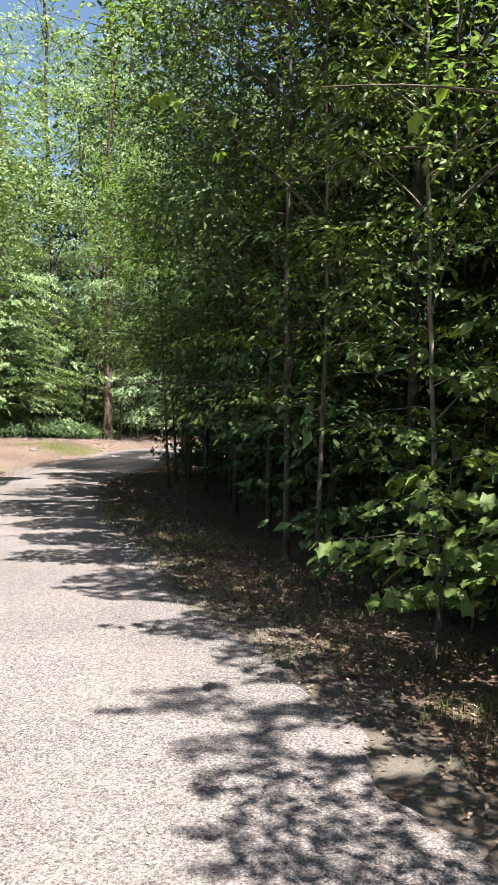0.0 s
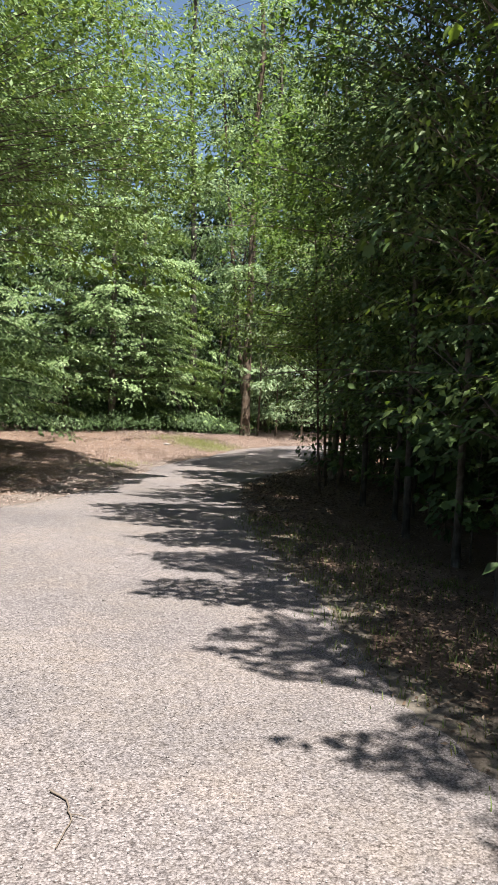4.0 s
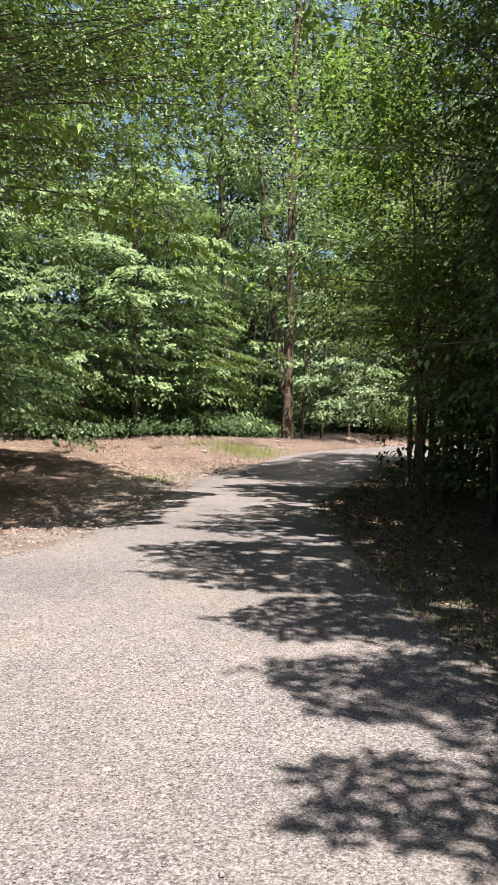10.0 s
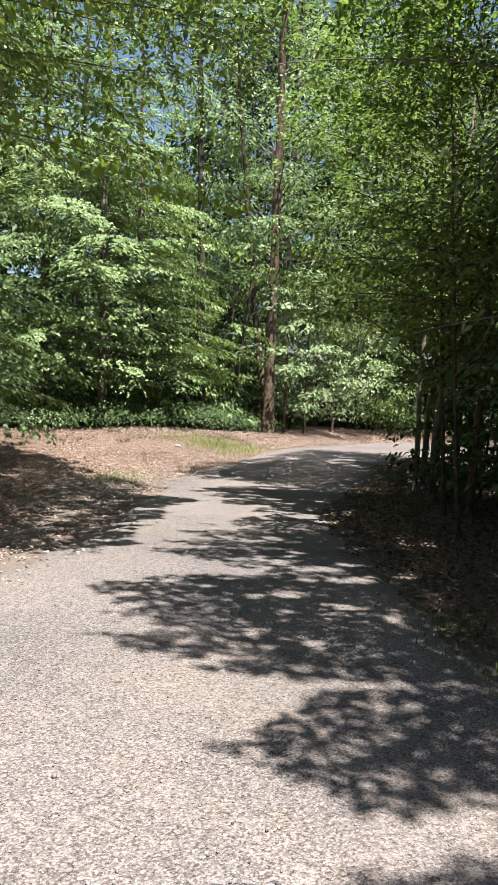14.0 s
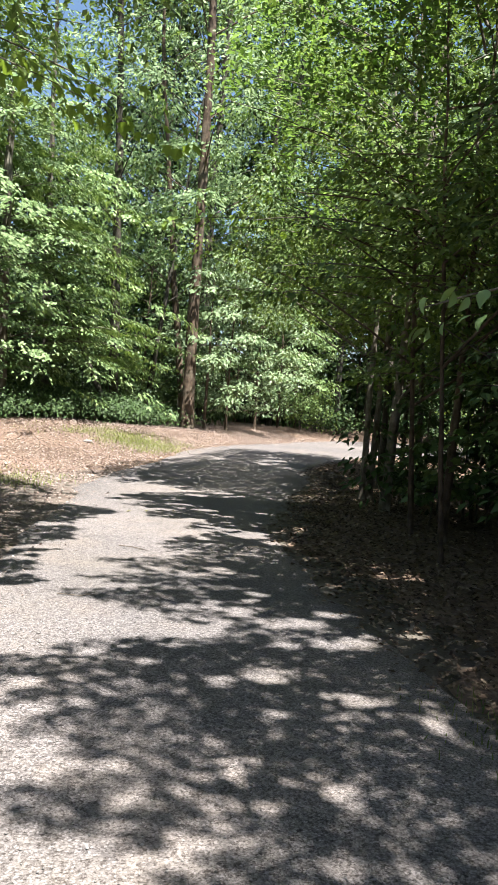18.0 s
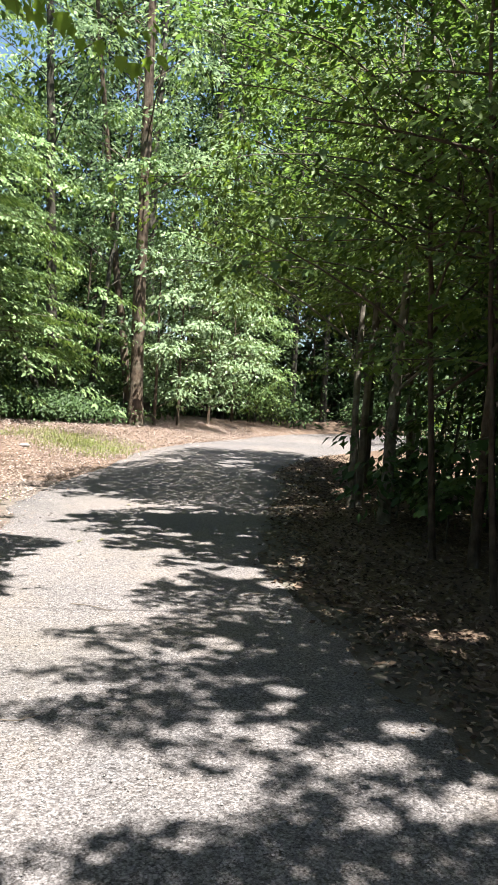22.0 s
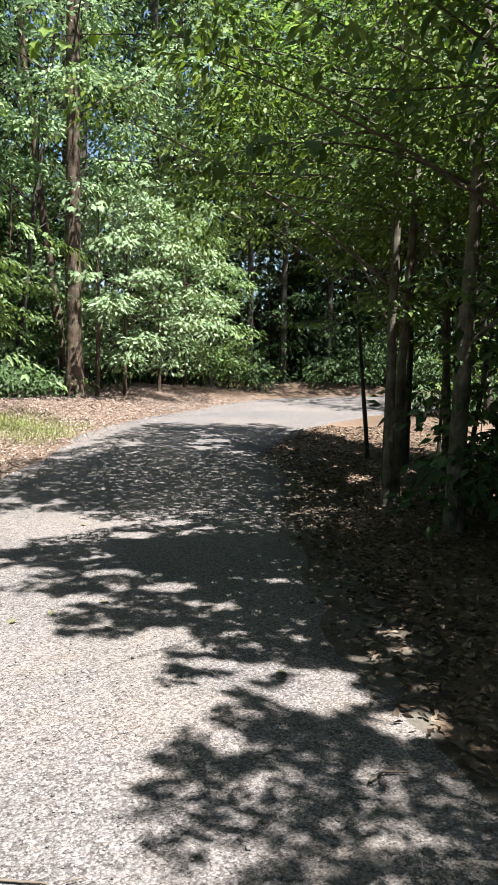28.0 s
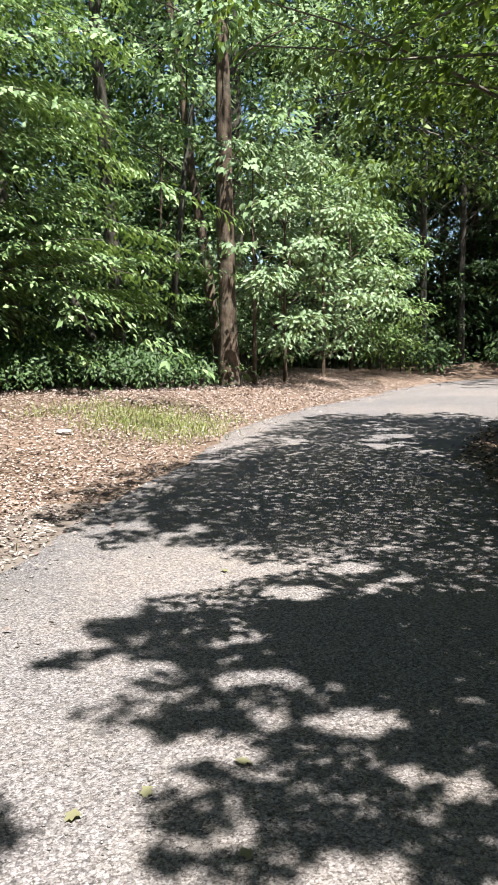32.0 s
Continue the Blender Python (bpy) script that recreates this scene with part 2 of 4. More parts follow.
# Brown leaves darker than LITTER: the verge's shade is partly in the colour.
LITTER_DARK = island_material("shaded_brown_leaves", (0.0, (0.045, 0.027, 0.018)), (0.5, (0.130, 0.086, 0.058)), (1.0, (0.36, 0.265, 0.195)), rough=0.75, wear=20.0)
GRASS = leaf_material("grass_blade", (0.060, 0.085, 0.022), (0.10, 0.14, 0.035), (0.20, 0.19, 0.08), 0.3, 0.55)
# Lighter copy of GRASS; the sun on the patch is put into its colour.
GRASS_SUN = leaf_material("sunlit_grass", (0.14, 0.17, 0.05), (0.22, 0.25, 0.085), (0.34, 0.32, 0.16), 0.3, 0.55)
TWIG = island_material("dead_twig", (0.0, (0.10, 0.075, 0.055)), (1.0, (0.26, 0.21, 0.17)))


# ---- mesh tools ----
def mesh_of(name, verts, faces, material, smooth=False):
    """A mesh from numpy arrays; all faces have the same number of corners."""
    verts, faces = np.asarray(verts, np.float32), np.asarray(faces, np.int32)
    me = bpy.data.meshes.new(name)
    me.vertices.add(len(verts)), me.loops.add(faces.size), me.polygons.add(len(faces))
    me.vertices.foreach_set("co", verts.ravel())
    me.loops.foreach_set("vertex_index", faces.ravel())
    me.polygons.foreach_set("loop_start", np.arange(0, faces.size, faces.shape[1], dtype=np.int32))
    if smooth:
        me.polygons.foreach_set("use_smooth", np.ones(len(faces), bool))
    me.materials.append(material)
    me.update(calc_edges=True)
    return me


def part(name, me, parent, label=""):
    ob = new(name, me)
    ob.parent = parent
    return tagged(ob, label)


def unit(v):
    return v / np.maximum(np.linalg.norm(v, axis=-1, keepdims=True), 1e-9)


# Leaf outlines: along the leaf, across it, and up from its plane, for a leaf one long.
OVATE = (np.array([[0, 0, 0], [0.44, 0.25, 0.05], [1, 0, -0.12], [0.44, -0.25, 0.05]]), np.array([[0, 1, 2], [0, 2, 3]]))
LOBED = (np.array([[0, 0, 0], [0.06, 0.44, 0.02], [0.30, 0.31, 0.03], [0.62, 0.50, -0.03], [0.68, 0.25, 0.01], [1, 0, -0.12],
                   [0.68, -0.25, 0.01], [0.62, -0.50, -0.03], [0.30, -0.31, 0.03], [0.06, -0.44, 0.02], [0.4, 0, -0.04]]),
         np.array([[i, (i + 1) % 10, 10] for i in range(10)]))


def leaves_of(at, along, normal, size, shape):
    """Vertices and triangles of one leaf at each place."""
    outline, tris = shape
    along = unit(along)
    across = unit(np.cross(normal, along))
    up = np.cross(along, across)
    v = at[:, None] + size[:, None, None] * (outline[None, :, :1] * along[:, None] + outline[None, :, 1:2] * across[:, None] + outline[None, :, 2:] * up[:, None])
    f = tris[None] + (np.arange(len(at)) * len(outline))[:, None, None]
    return v.reshape(-1, 3), f.reshape(-1, 3)


def tube(points, radii, sides):
    """A tapered tube through the points, as vertices and four-cornered faces."""
    points, radii = np.asarray(points, float), np.asarray(radii, float)
    way = unit(np.gradient(points, axis=0))
    ref = np.where(np.abs(way[:, 2:]) > 0.9, np.array([[1.0, 0, 0]]), np.array([[0, 0, 1.0]]))
    a = unit(np.cross(way, ref))
    b = np.cross(way, a)
    ang = np.arange(sides) * 2 * math.pi / sides
    ring = a[:, None] * np.cos(ang)[None, :, None] + b[:, None] * np.sin(ang)[None, :, None]
    v = points[:, None] + ring * radii[:, None, None]
    i, j = np.meshgrid(np.arange(len(points) - 1), np.arange(sides), indexing="ij")
    k = (j + 1) % sides
    f = np.stack([i * sides + j, i * sides + k, (i + 1) * sides + k, (i + 1) * sides + j], -1)
    return v.reshape(-1, 3), f.reshape(-1, 4)


def join(pieces):
    verts, faces, n = [], [], 0
    for v, f in pieces:
        verts.append(v), faces.append(f + n)
        n += len(v)
    return np.concatenate(verts), np.concatenate(faces)


# ---- plan ----
# The drive: its edges as x over y up to the bend, then it swings off to the right.
RIGHT_Y = [-40, 0, 3.5, 5.3, 6.3, 7.3, 8.6, 10.4, 12.8, 15.3, 16, 17.2, 18.4, 19.4, 21.1, 22.6, 24, 26, 27.1, 28.3, 29.2, 30.6, 32.4, 34, 35.2]
RIGHT_X = [1.9, 1.8, 1.60, 1.34, 1.18, 1.0, 0.98, 0.74, 0.58, 0.52, 0.54, 0.64, 0.66, 0.86, 1.40, 1.9, 2.52, 2.95, 3.7, 4.65, 5.7, 7.6, 10.5, 14.0, 18.0]
LEFT_Y = [-40, 0, 5, 9, 11, 13.6, 14.6, 15.4, 17.3, 19, 21.0, 22.0, 23.6, 25.3, 26.7, 28.0, 29.0, 30.2, 31.4, 32.5, 34, 36, 37.6, 38.6, 39.2]
LEFT_X = [-3.4, -3.4, -3.3, -3.2, -3.1, -3.1, -2.6, -2.35, -1.98, -1.75, -1.45, -1.6, -1.15, -0.38, 0.2, 0.75, 1.35, 2.2, 3.2, 3.9, 4.9, 6.4, 8.4, 11.5, 18.0]


def right_edge(y):
    return np.interp(y, RIGHT_Y, RIGHT_X)


def left_edge(y):
    return np.interp(y, LEFT_Y, LEFT_X)


# Where tree shade lies on the ground beside and on the drive.
SHADE_Y = [-30, 1.0, 2.8, 3.3, 3.5, 3.75, 3.9, 4.25, 4.5, 4.68, 4.8, 5.1, 5.45, 5.65, 6.1, 6.28, 6.55, 6.85, 7.1, 7.35, 7.7, 8.15, 8.55, 8.75, 9.05, 9.38, 9.58, 10, 10.4, 10.75, 11.0, 11.3, 11.6, 11.8, 12.15, 12.45, 12.6, 12.85, 13.2, 13.35, 13.65, 14.1, 14.5, 14.75, 14.9, 15.1, 15.3,
           15.75, 16.05, 16.2, 16.4, 16.6, 17.1, 17.3, 17.6, 18.3, 18.55, 18.8, 18.95, 19.1, 19.25, 19.38, 19.5, 19.65, 20.0, 20.35, 20.55, 21.4, 21.85, 22.2, 22.6, 23.0, 23.3, 24.1, 25, 25.9, 27.2, 28.3, 29.2]
SHADE_X = [0.9, 0.8, 0.6, 0.7, 0.48, 0.5, 0.98, 0.4, 0.42, 1.1, 0.76, 0.92, 1.15, 0.7, 0.49, 0.95, 1.1, 0.35, 0.05, -0.1, 0, 0.3, 0.1, -0.4, -0.57, -0.48, 0.05, -0.48, -0.85, -0.66, -0.19, -0.6, -1.05, -0.85, -0.5, -0.12, -0.9, -1.25, -1.62, -1.15, -1.5, -1.5, -1.86, -1.45, -0.85, -0.3, -0.6,
           -1.15, -1.45, -0.8, -1.3, -0.85, -1.18, -0.5, -0.35, -0.48, 0.0, -0.15, -0.35, -0.4, -0.3, -0.15, -0.3, -0.65, -0.5, -0.85, -0.62, -0.9, -0.68, 0.2, 0.2, -0.7, -1.05, -1.2, -0.93, -0.2, 0.8, 1.35, 1.8]
POOL = [(-30, 24), (-9, 28.6), (-5.4, 26.5), (-3.9, 25.0), (-2.9, 23.5), (-2.1, 22.3), (-1.6, 21.2), (-1.85, 20.5), (-1.03, 19.95), (-1.5, 18.8), (-1.5, 18.0), (-1.75, 17.6), (-1.6, 16.4), (-1.8, 15.8), (-3.1, 15.7), (-3.7, 15.3), (-9.0, 14.0), (-30, 12)]
BACK = [(-30, 60), (-30, 27.5), (-9, 28.6), (-4.5, 29.8), (-2.4, 30.8), (-0.8, 31.6), (0.6, 32.2), (2.4, 33.2), (4.3, 35.0), (6.3, 37.2), (8.4, 38.6), (12, 39.8), (30, 41), (30, 60)]
LITTER_ZONE = [(-1.0, 24.5), (0.3, 27.0), (1.3, 29.4), (3.2, 32.0), (0.6, 32.2), (-2.4, 30.8), (-4.5, 29.8), (-6.5, 28.0), (-5.4, 26.5), (-2.9, 23.5)]


def inside(px, py, poly):
    hit = np.zeros(np.shape(px), bool)
    for (x0, y0), (x1, y1) in zip(poly, poly[1:] + poly[:1]):
        if y0 != y1:
            hit ^= ((y0 > py) != (y1 > py)) & (px < (x1 - x0) * (py - y0) / (y1 - y0) + x0)
    return hit


def soft_noise(shape, step, seed, stretch=1.0):
    """Smooth random field of about unit spread; step: its grain in cells."""
    f = np.fft.rfft2(np.random.default_rng(seed).normal(size=shape))
    ky, kx = np.fft.fftfreq(shape[0])[:, None], np.fft.rfftfreq(shape[1])[None]
    f *= np.exp(-((ky * step) ** 2 + (kx * step * stretch) ** 2) * 10)
    g = np.fft.irfft2(f, shape)
    return g / g.std()


# The gaps in the canopy, as a map of the ground in 5 cm cells: True where leaves stand between it and the sun.
MAP_X, MAP_Y, CELL = -7.0, -8.0, 0.05
map_y, map_x = np.meshgrid(MAP_Y + CELL * np.arange(940), MAP_X + CELL * np.arange(460), indexing="ij")
edge_in = map_x - np.interp(map_y, SHADE_Y, SHADE_X)
end_in = np.interp(map_x, [1.4, 3.2, 4.2, 4.6, 5.0, 6.5, 9, 20], [29.2, 29.2, 28.9, 28.2, 26.9, 25.8, 26, 28]) - map_y
fingers = 0.75 * soft_noise(map_x.shape, 1.1, 3, 2.0) + 0.7 * soft_noise(map_x.shape, 3.0, 13, 2.0)
flecks = 0.85 * soft_noise(map_x.shape, 1.15, 4, 1.4) + 0.55 * soft_noise(map_x.shape, 6.0, 6)
depth = np.minimum(edge_in, end_in)
cover = np.interp(depth, [0, 0.35, 0.9, 1.6, 2.6, 4.5, 8], [0.55, 0.95, 1.45, 1.75, 2.0, 2.3, 2.2])
cover -= np.clip((map_y - 21) / 3, 0, 1) * np.interp(depth, [2.4, 4.0], [0, 1.0])
cover += 0.8 * np.clip((map_y - 18.8) / 0.5, 0, 1) * np.clip((22 - map_y) / 0.8, 0, 1) * np.clip((depth - 0.9) / 0.4, 0, 1)
cover -= np.clip((6.5 - map_y) / 2, 0, 1) * np.interp(depth, [0.4, 1.0], [0, 0.9])
SHADE = (depth + 0.13 * fingers > 0) & (flecks < cover)
GAPS = [(1.08, 19.16, 0.09), (1.0, 18.92, 0.08), (0.76, 18.86, 0.08), (0.6, 18.2, 0.16), (0.45, 18.72, 0.15), (0.1, 15.3, 0.16), (0.35, 15.55, 0.12), (0.25, 14.9, 0.18), (0.75, 15.1, 0.12), (-0.35, 14.35, 0.14), (0.05, 14.0, 0.12), (0.2, 21.8, 0.16), (0.65, 22.2, 0.14), (2.5, 27.1, 0.22), (2.2, 26.9, 0.15), (0.15, 20.3, 0.14), (1.9, 22.4, 0.12), (0.9, 12.2, 0.16), (1.2, 4.4, 0.24), (1.35, 3.7, 0.22)]
MORE_GAPS = [(-0.62, 14.26, 0.09), (-0.12, 14.87, 0.1), (-0.08, 15.21, 0.05), (0.43, 15.06, 0.06), (-0.06, 14.34, 0.05), (-0.05, 14.05, 0.05), (-0.09, 13.83, 0.05), (-0.42, 13.83, 0.05), (-0.49, 13.58, 0.05), (-0.82, 14.01, 0.05), (-1.28, 13.95, 0.05), (-0.92, 13.85, 0.05), (-0.96, 14.52, 0.07), (0.29, 15.23, 0.05), (0.34, 18.52, 0.17), (-0.25, 16.87, 0.1), (-0.18, 16.69, 0.05), (-0.34, 16.27, 0.05), (-0.49, 16.04, 0.05)]
LAST_GAPS = [(-0.58, 16.36, 0.05), (-0.43, 15.78, 0.05), (-0.27, 15.61, 0.07), (0.85, 18.5, 0.06), (-0.53, 16.26, 0.05), (-0.12, 20.35, 0.06), (-0.29, 20.24, 0.05), (-0.02, 19.85, 0.06), (0.03, 19.4, 0.05), (-0.16, 19.4, 0.06), (0.85, 20.27, 0.06), (0.67, 19.47, 0.05), (0.56, 19.23, 0.05), (0.27, 19.21, 0.05), (0.27, 18.92, 0.05), (0.18, 18.83, 0.05), (0.09, 18.76, 0.05), (0.39, 18.86, 0.05), (1.61, 20.94, 0.05)]
for fx, fy, fr in GAPS + MORE_GAPS + LAST_GAPS:
    SHADE &= ((map_x - fx) / 1.5) ** 2 + (map_y - fy) ** 2 > (0.8 * fr) ** 2
SHADE |= inside(map_x + 0.3 * fingers, map_y, [(6.6, 34.5), (7.6, 31.2), (9.0, 30.0), (16, 32), (16, 40), (9, 40), (7.2, 38.2)]) & (flecks < 1.2)
SHADE |= (map_x + 0.5 * fingers > 9.3) & (map_y < 28) & (flecks < 1.3)
SHADE |= inside(map_x + 0.13 * fingers, map_y + 0.1 * flecks, POOL) & (flecks < 1.75)
SHADE |= inside(map_x + 0.2 * fingers, map_y, LITTER_ZONE) & (flecks < -0.75)
SHADE |= inside(map_x + 0.3 * fingers, map_y + 0.2 * flecks, BACK) & (flecks < 2.0)


def shaded(p):
    """Whether the sun's shadow of the places p falls where the ground lies in tree shade."""
    sx, sy = p[:, 0] - p[:, 2] * SUN_WAY.x / SUN_WAY.z, p[:, 1] - p[:, 2] * SUN_WAY.y / SUN_WAY.z
    i = np.clip(((sy - MAP_Y) / CELL).astype(int), 0, SHADE.shape[0] - 1)
    j = np.clip(((sx - MAP_X) / CELL).astype(int), 0, SHADE.shape[1] - 1)
    return SHADE[i, j] | (sy > 38) | ((sx < -7) & (inside(sx, sy, POOL) | inside(sx, sy, BACK))) | (sx < -14) | (sx > 15)


COVER = np.zeros(SHADE.shape, np.int32)      # how many leaves stand between each cell of the map and the sun


def note_cover(p):
    sx, sy = p[:, 0] - p[:, 2] * SUN_WAY.x / SUN_WAY.z, p[:, 1] - p[:, 2] * SUN_WAY.y / SUN_WAY.z
    i, j = ((sy - MAP_Y) / CELL).astype(int), ((sx - MAP_X) / CELL).astype(int)
    ok = (i >= 0) & (j >= 0) & (i < SHADE.shape[0]) & (j < SHADE.shape[1])
    np.add.at(COVER, (i[ok], j[ok]), 1)


# ---- ground ----
def slope(y):
    s = np.clip((y - 22) / 9, 0, 1)
    return 0.32 * s * s * (3 - 2 * s)


def from_left_edge(x, y):
    """How far a place lies from the drive's left edge, in metres."""
    best = np.full(np.shape(x), 99.0)
    pts = list(zip(LEFT_X[3:], LEFT_Y[3:]))
    for (x0, y0), (x1, y1) in zip(pts, pts[1:]):
        ex, ey = x1 - x0, y1 - y0
        k = np.clip(((x - x0) * ex + (y - y0) * ey) / (ex * ex + ey * ey), 0, 1)
        best = np.minimum(best, np.hypot(x - x0 - k * ex, y - y0 - k * ey))
    return best


def height(x, y):
    """The ground: a level drive that climbs a little to the bend, a low bank beyond it and uneven soil under the wood."""
    x, y = np.asarray(x, float), np.asarray(y, float)
    left, right = left_edge(y) - x, x - right_edge(y)
    out = np.maximum(right - 0.3, 0) + np.maximum(left - 0.8, 0)
    out = np.where(y > 33, np.minimum(out, 6), out)
    bumps = 0.10 * np.tanh(out / 6.0) * np.sin(x * 0.7 + y * 0.31) * np.minimum(out, 1) - 0.02 * np.minimum(out, 1)
    k = np.clip(from_left_edge(x, y) / 2.2, 0, 1) * (left > 0)
    bank = 0.30 * k * k * (3 - 2 * k) * np.clip((y - 23) / 6, 0, 1)
    dip = -0.16 * np.clip((right - 0.5) / 2, 0, 1) * np.clip((20 - y) / 6, 0, 1)
    return bumps + slope(y) + bank + dip


def ground_sheet():
    near = np.linspace(-34, 34, 171)
    xs = np.concatenate([[-1500, -400, -150, -80, -50], near, [50, 80, 150, 400, 1500]])
    ny = np.linspace(-12, 66, 200)
    ys = np.concatenate([[-1500, -400, -150, -60, -30], ny, [90, 150, 400, 1500]])
    gx, gy = np.meshgrid(xs, ys)
    gz = np.where((np.abs(gx) < 34) & (gy > -12) & (gy < 66), height(gx, gy), np.where(gy > 30, 0.5, 0)) - 0.012
    v = np.stack([gx, gy, gz], -1).reshape(-1, 3)
    i, j = np.meshgrid(np.arange(len(ys) - 1), np.arange(len(xs) - 1), indexing="ij")
    n = len(xs)
    f = np.stack([i * n + j, i * n + j + 1, (i + 1) * n + j + 1, (i + 1) * n + j], -1).reshape(-1, 4)
    return tagged(new("ground", mesh_of("ground", v, f, SOIL, True)), "brown forest soil with dry leaf litter", "ground", kind="structure")


def strip(name, label, category, left, right, y0, y1, material, seed, ragged, cols, lift, kind="structure"):
    """A ground strip between two edges given as x over y, with ragged edges that sink into the soil."""
    r = np.random.default_rng(seed)
    y = np.concatenate([np.linspace(-40, -3, 20)[:-1], np.arange(-3, y1, 0.11)]) if y0 < -3 else np.arange(y0, y1, 0.11)
    k = np.exp(-np.linspace(-2, 2, 13) ** 2)
    rough = [np.convolve(r.normal(0, 1, len(y)), k / np.sqrt((k**2).sum()), "same") * ragged + r.normal(0, ragged * 0.35, len(y)) for _ in range(2)]
    xl, xr = left(y) + rough[0], right(y) + rough[1]
    xr = np.maximum(xr, xl + 0.05)
    s = np.concatenate([[0], np.linspace(0.012, 0.988, cols - 2), [1]])
    x = xl[:, None] * (1 - s) + xr[:, None] * s
    z = lift + 0.010 * np.sin(s * math.pi)[None] + 0 * x
    z[:, 0] = z[:, -1] = -0.035
    z += slope(y)[:, None]
    v = np.stack([x, y[:, None] + 0 * x, z], -1).reshape(-1, 3)
    i, j = np.meshgrid(np.arange(len(y) - 1), np.arange(cols - 1), indexing="ij")
    f = np.stack([i * cols + j, i * cols + j + 1, (i + 1) * cols + j + 1, (i + 1) * cols + j], -1).reshape(-1, 4)
    return tagged(new(name, mesh_of(name, v, f, material, True)), label, category, kind=kind)


def drive_sheet():
    """The gravel drive: a low slab with ragged edges, and a sandy shoulder beside it."""
    strip("road", "pale grey gravel drive with sandy patches", "road", left_edge, lambda y: np.where(y < 35.2, right_edge(y), 18 + 3 * (y - 35.2)), -40, 39.6, GRAVEL, 61, 0.05, 15, 0.0)
    strip("pavement", "sandy tan shoulder beside the gravel", "ground", lambda y: left_edge(y) - 0.9 - 0.9 * np.sin(y * 0.37) ** 2, lambda y: left_edge(y) + 0.25, -12, 24.5, SAND, 62, 0.10, 7, -0.012)
    strip("pavement", "thin scatter of dusty gravel over the verge soil", "ground", lambda y: right_edge(y) - 0.3, lambda y: right_edge(y) + 0.35 + 0.3 * np.sin(y * 0.9) ** 2, -2, 26, VERGE, 63, 0.12, 6, -0.012)


ground_sheet()
drive_sheet()


# ---- trees ----
def limb_line(start, azimuth, reach, rise, droop, n=13, bend=0.0):
    s = np.linspace(0, 1, n)
    a = azimuth + bend * s
    out = np.stack([np.cos(a), np.sin(a), 0 * a], -1) * (reach * s)[:, None]
    out[:, 2] = reach * (rise * s - droop * s**2)
    out += (0.022 * reach * s)[:, None] * np.stack([np.sin(9 * s + 40 * azimuth), np.sin(11 * s + 70 * azimuth), np.sin(8 * s + 55 * azimuth)], -1)
    return np.asarray(start) + out


def spray(line, width, gap, size, sag, r, lay=0.35, loose=0.14, keep=True):
    """Leaves of one limb: twigs on both sides in a flat spray, leaves along each twig."""
    reach = np.linalg.norm(line[-1] - line[0])
    count = max(4, int(reach * 0.85 / gap))
    s = np.repeat(np.linspace(0.16, 1.0, count), 2) + r.normal(0, 0.012, 2 * count)
    side = np.tile([1.0, -1.0], count)
    s = np.clip(s, 0, 1)
    k = np.linspace(0, 1, len(line))
    at = np.stack([np.interp(s, k, line[:, i]) for i in range(3)], -1)
    way = unit(np.stack([np.interp(s, k, g) for g in np.gradient(line, axis=0).T], -1))
    flat = unit(np.stack([-way[:, 1], way[:, 0], 0 * s], -1)) * side[:, None]
    length = width * (0.35 + 0.9 * np.sin(np.pi * np.clip(s * 0.9 + 0.08, 0, 1)) ** 0.7) * r.uniform(0.45, 1.1, len(s)) * (1.02 - 0.55 * s)
    turn = unit(0.75 * way + flat * r.uniform(0.6, 1.1, len(s))[:, None] + np.array([0, 0, 1.0]) * r.normal(0.02, loose, len(s))[:, None])
    if keep is not True:
        mid = at + turn * (length * 0.7)[:, None]
        good = keep(mid + r.normal(0, 0.08, mid.shape))
        at, turn, length, way = at[good], turn[good], length[good], way[good]
    if not len(at):
        return None
    per = np.maximum(3, (length / (size * 0.46)).astype(int))
    who = np.repeat(np.arange(len(at)), per)
    step = np.concatenate([np.linspace(0.12, 1, p) for p in per])
    n = len(who)
    lie = length[who] * step
    p = at[who] + turn[who] * lie[:, None] + r.normal(0, size * 0.16, (n, 3))
    p[:, 2] -= sag * lie**2 + np.abs(r.normal(0, size * 0.25, n))
    cross = unit(np.stack([-turn[who][:, 1], turn[who][:, 0], 0 * lie], -1)) * np.where(np.arange(n) % 2, 1.0, -1.0)[:, None]
    along = turn[who] + cross * r.uniform(0.4, 1.3, n)[:, None] + np.array([0, 0, -1.0]) * r.uniform(0.1, 1.1, n)[:, None]
    outward = way[who] * np.array([1, 1, 0])
    normal = np.array([0.05, -0.12, 0.80]) + 0.45 * outward + 0.3 * turn[who] + r.normal(0, lay, (n, 3))
    sizes = size * r.uniform(0.65, 1.2, n)
    if keep is not True:
        good = keep(p + unit(along) * 0.4 * sizes[:, None])
        return p[good], along[good], normal[good], sizes[good]
    return p, along, normal, sizes


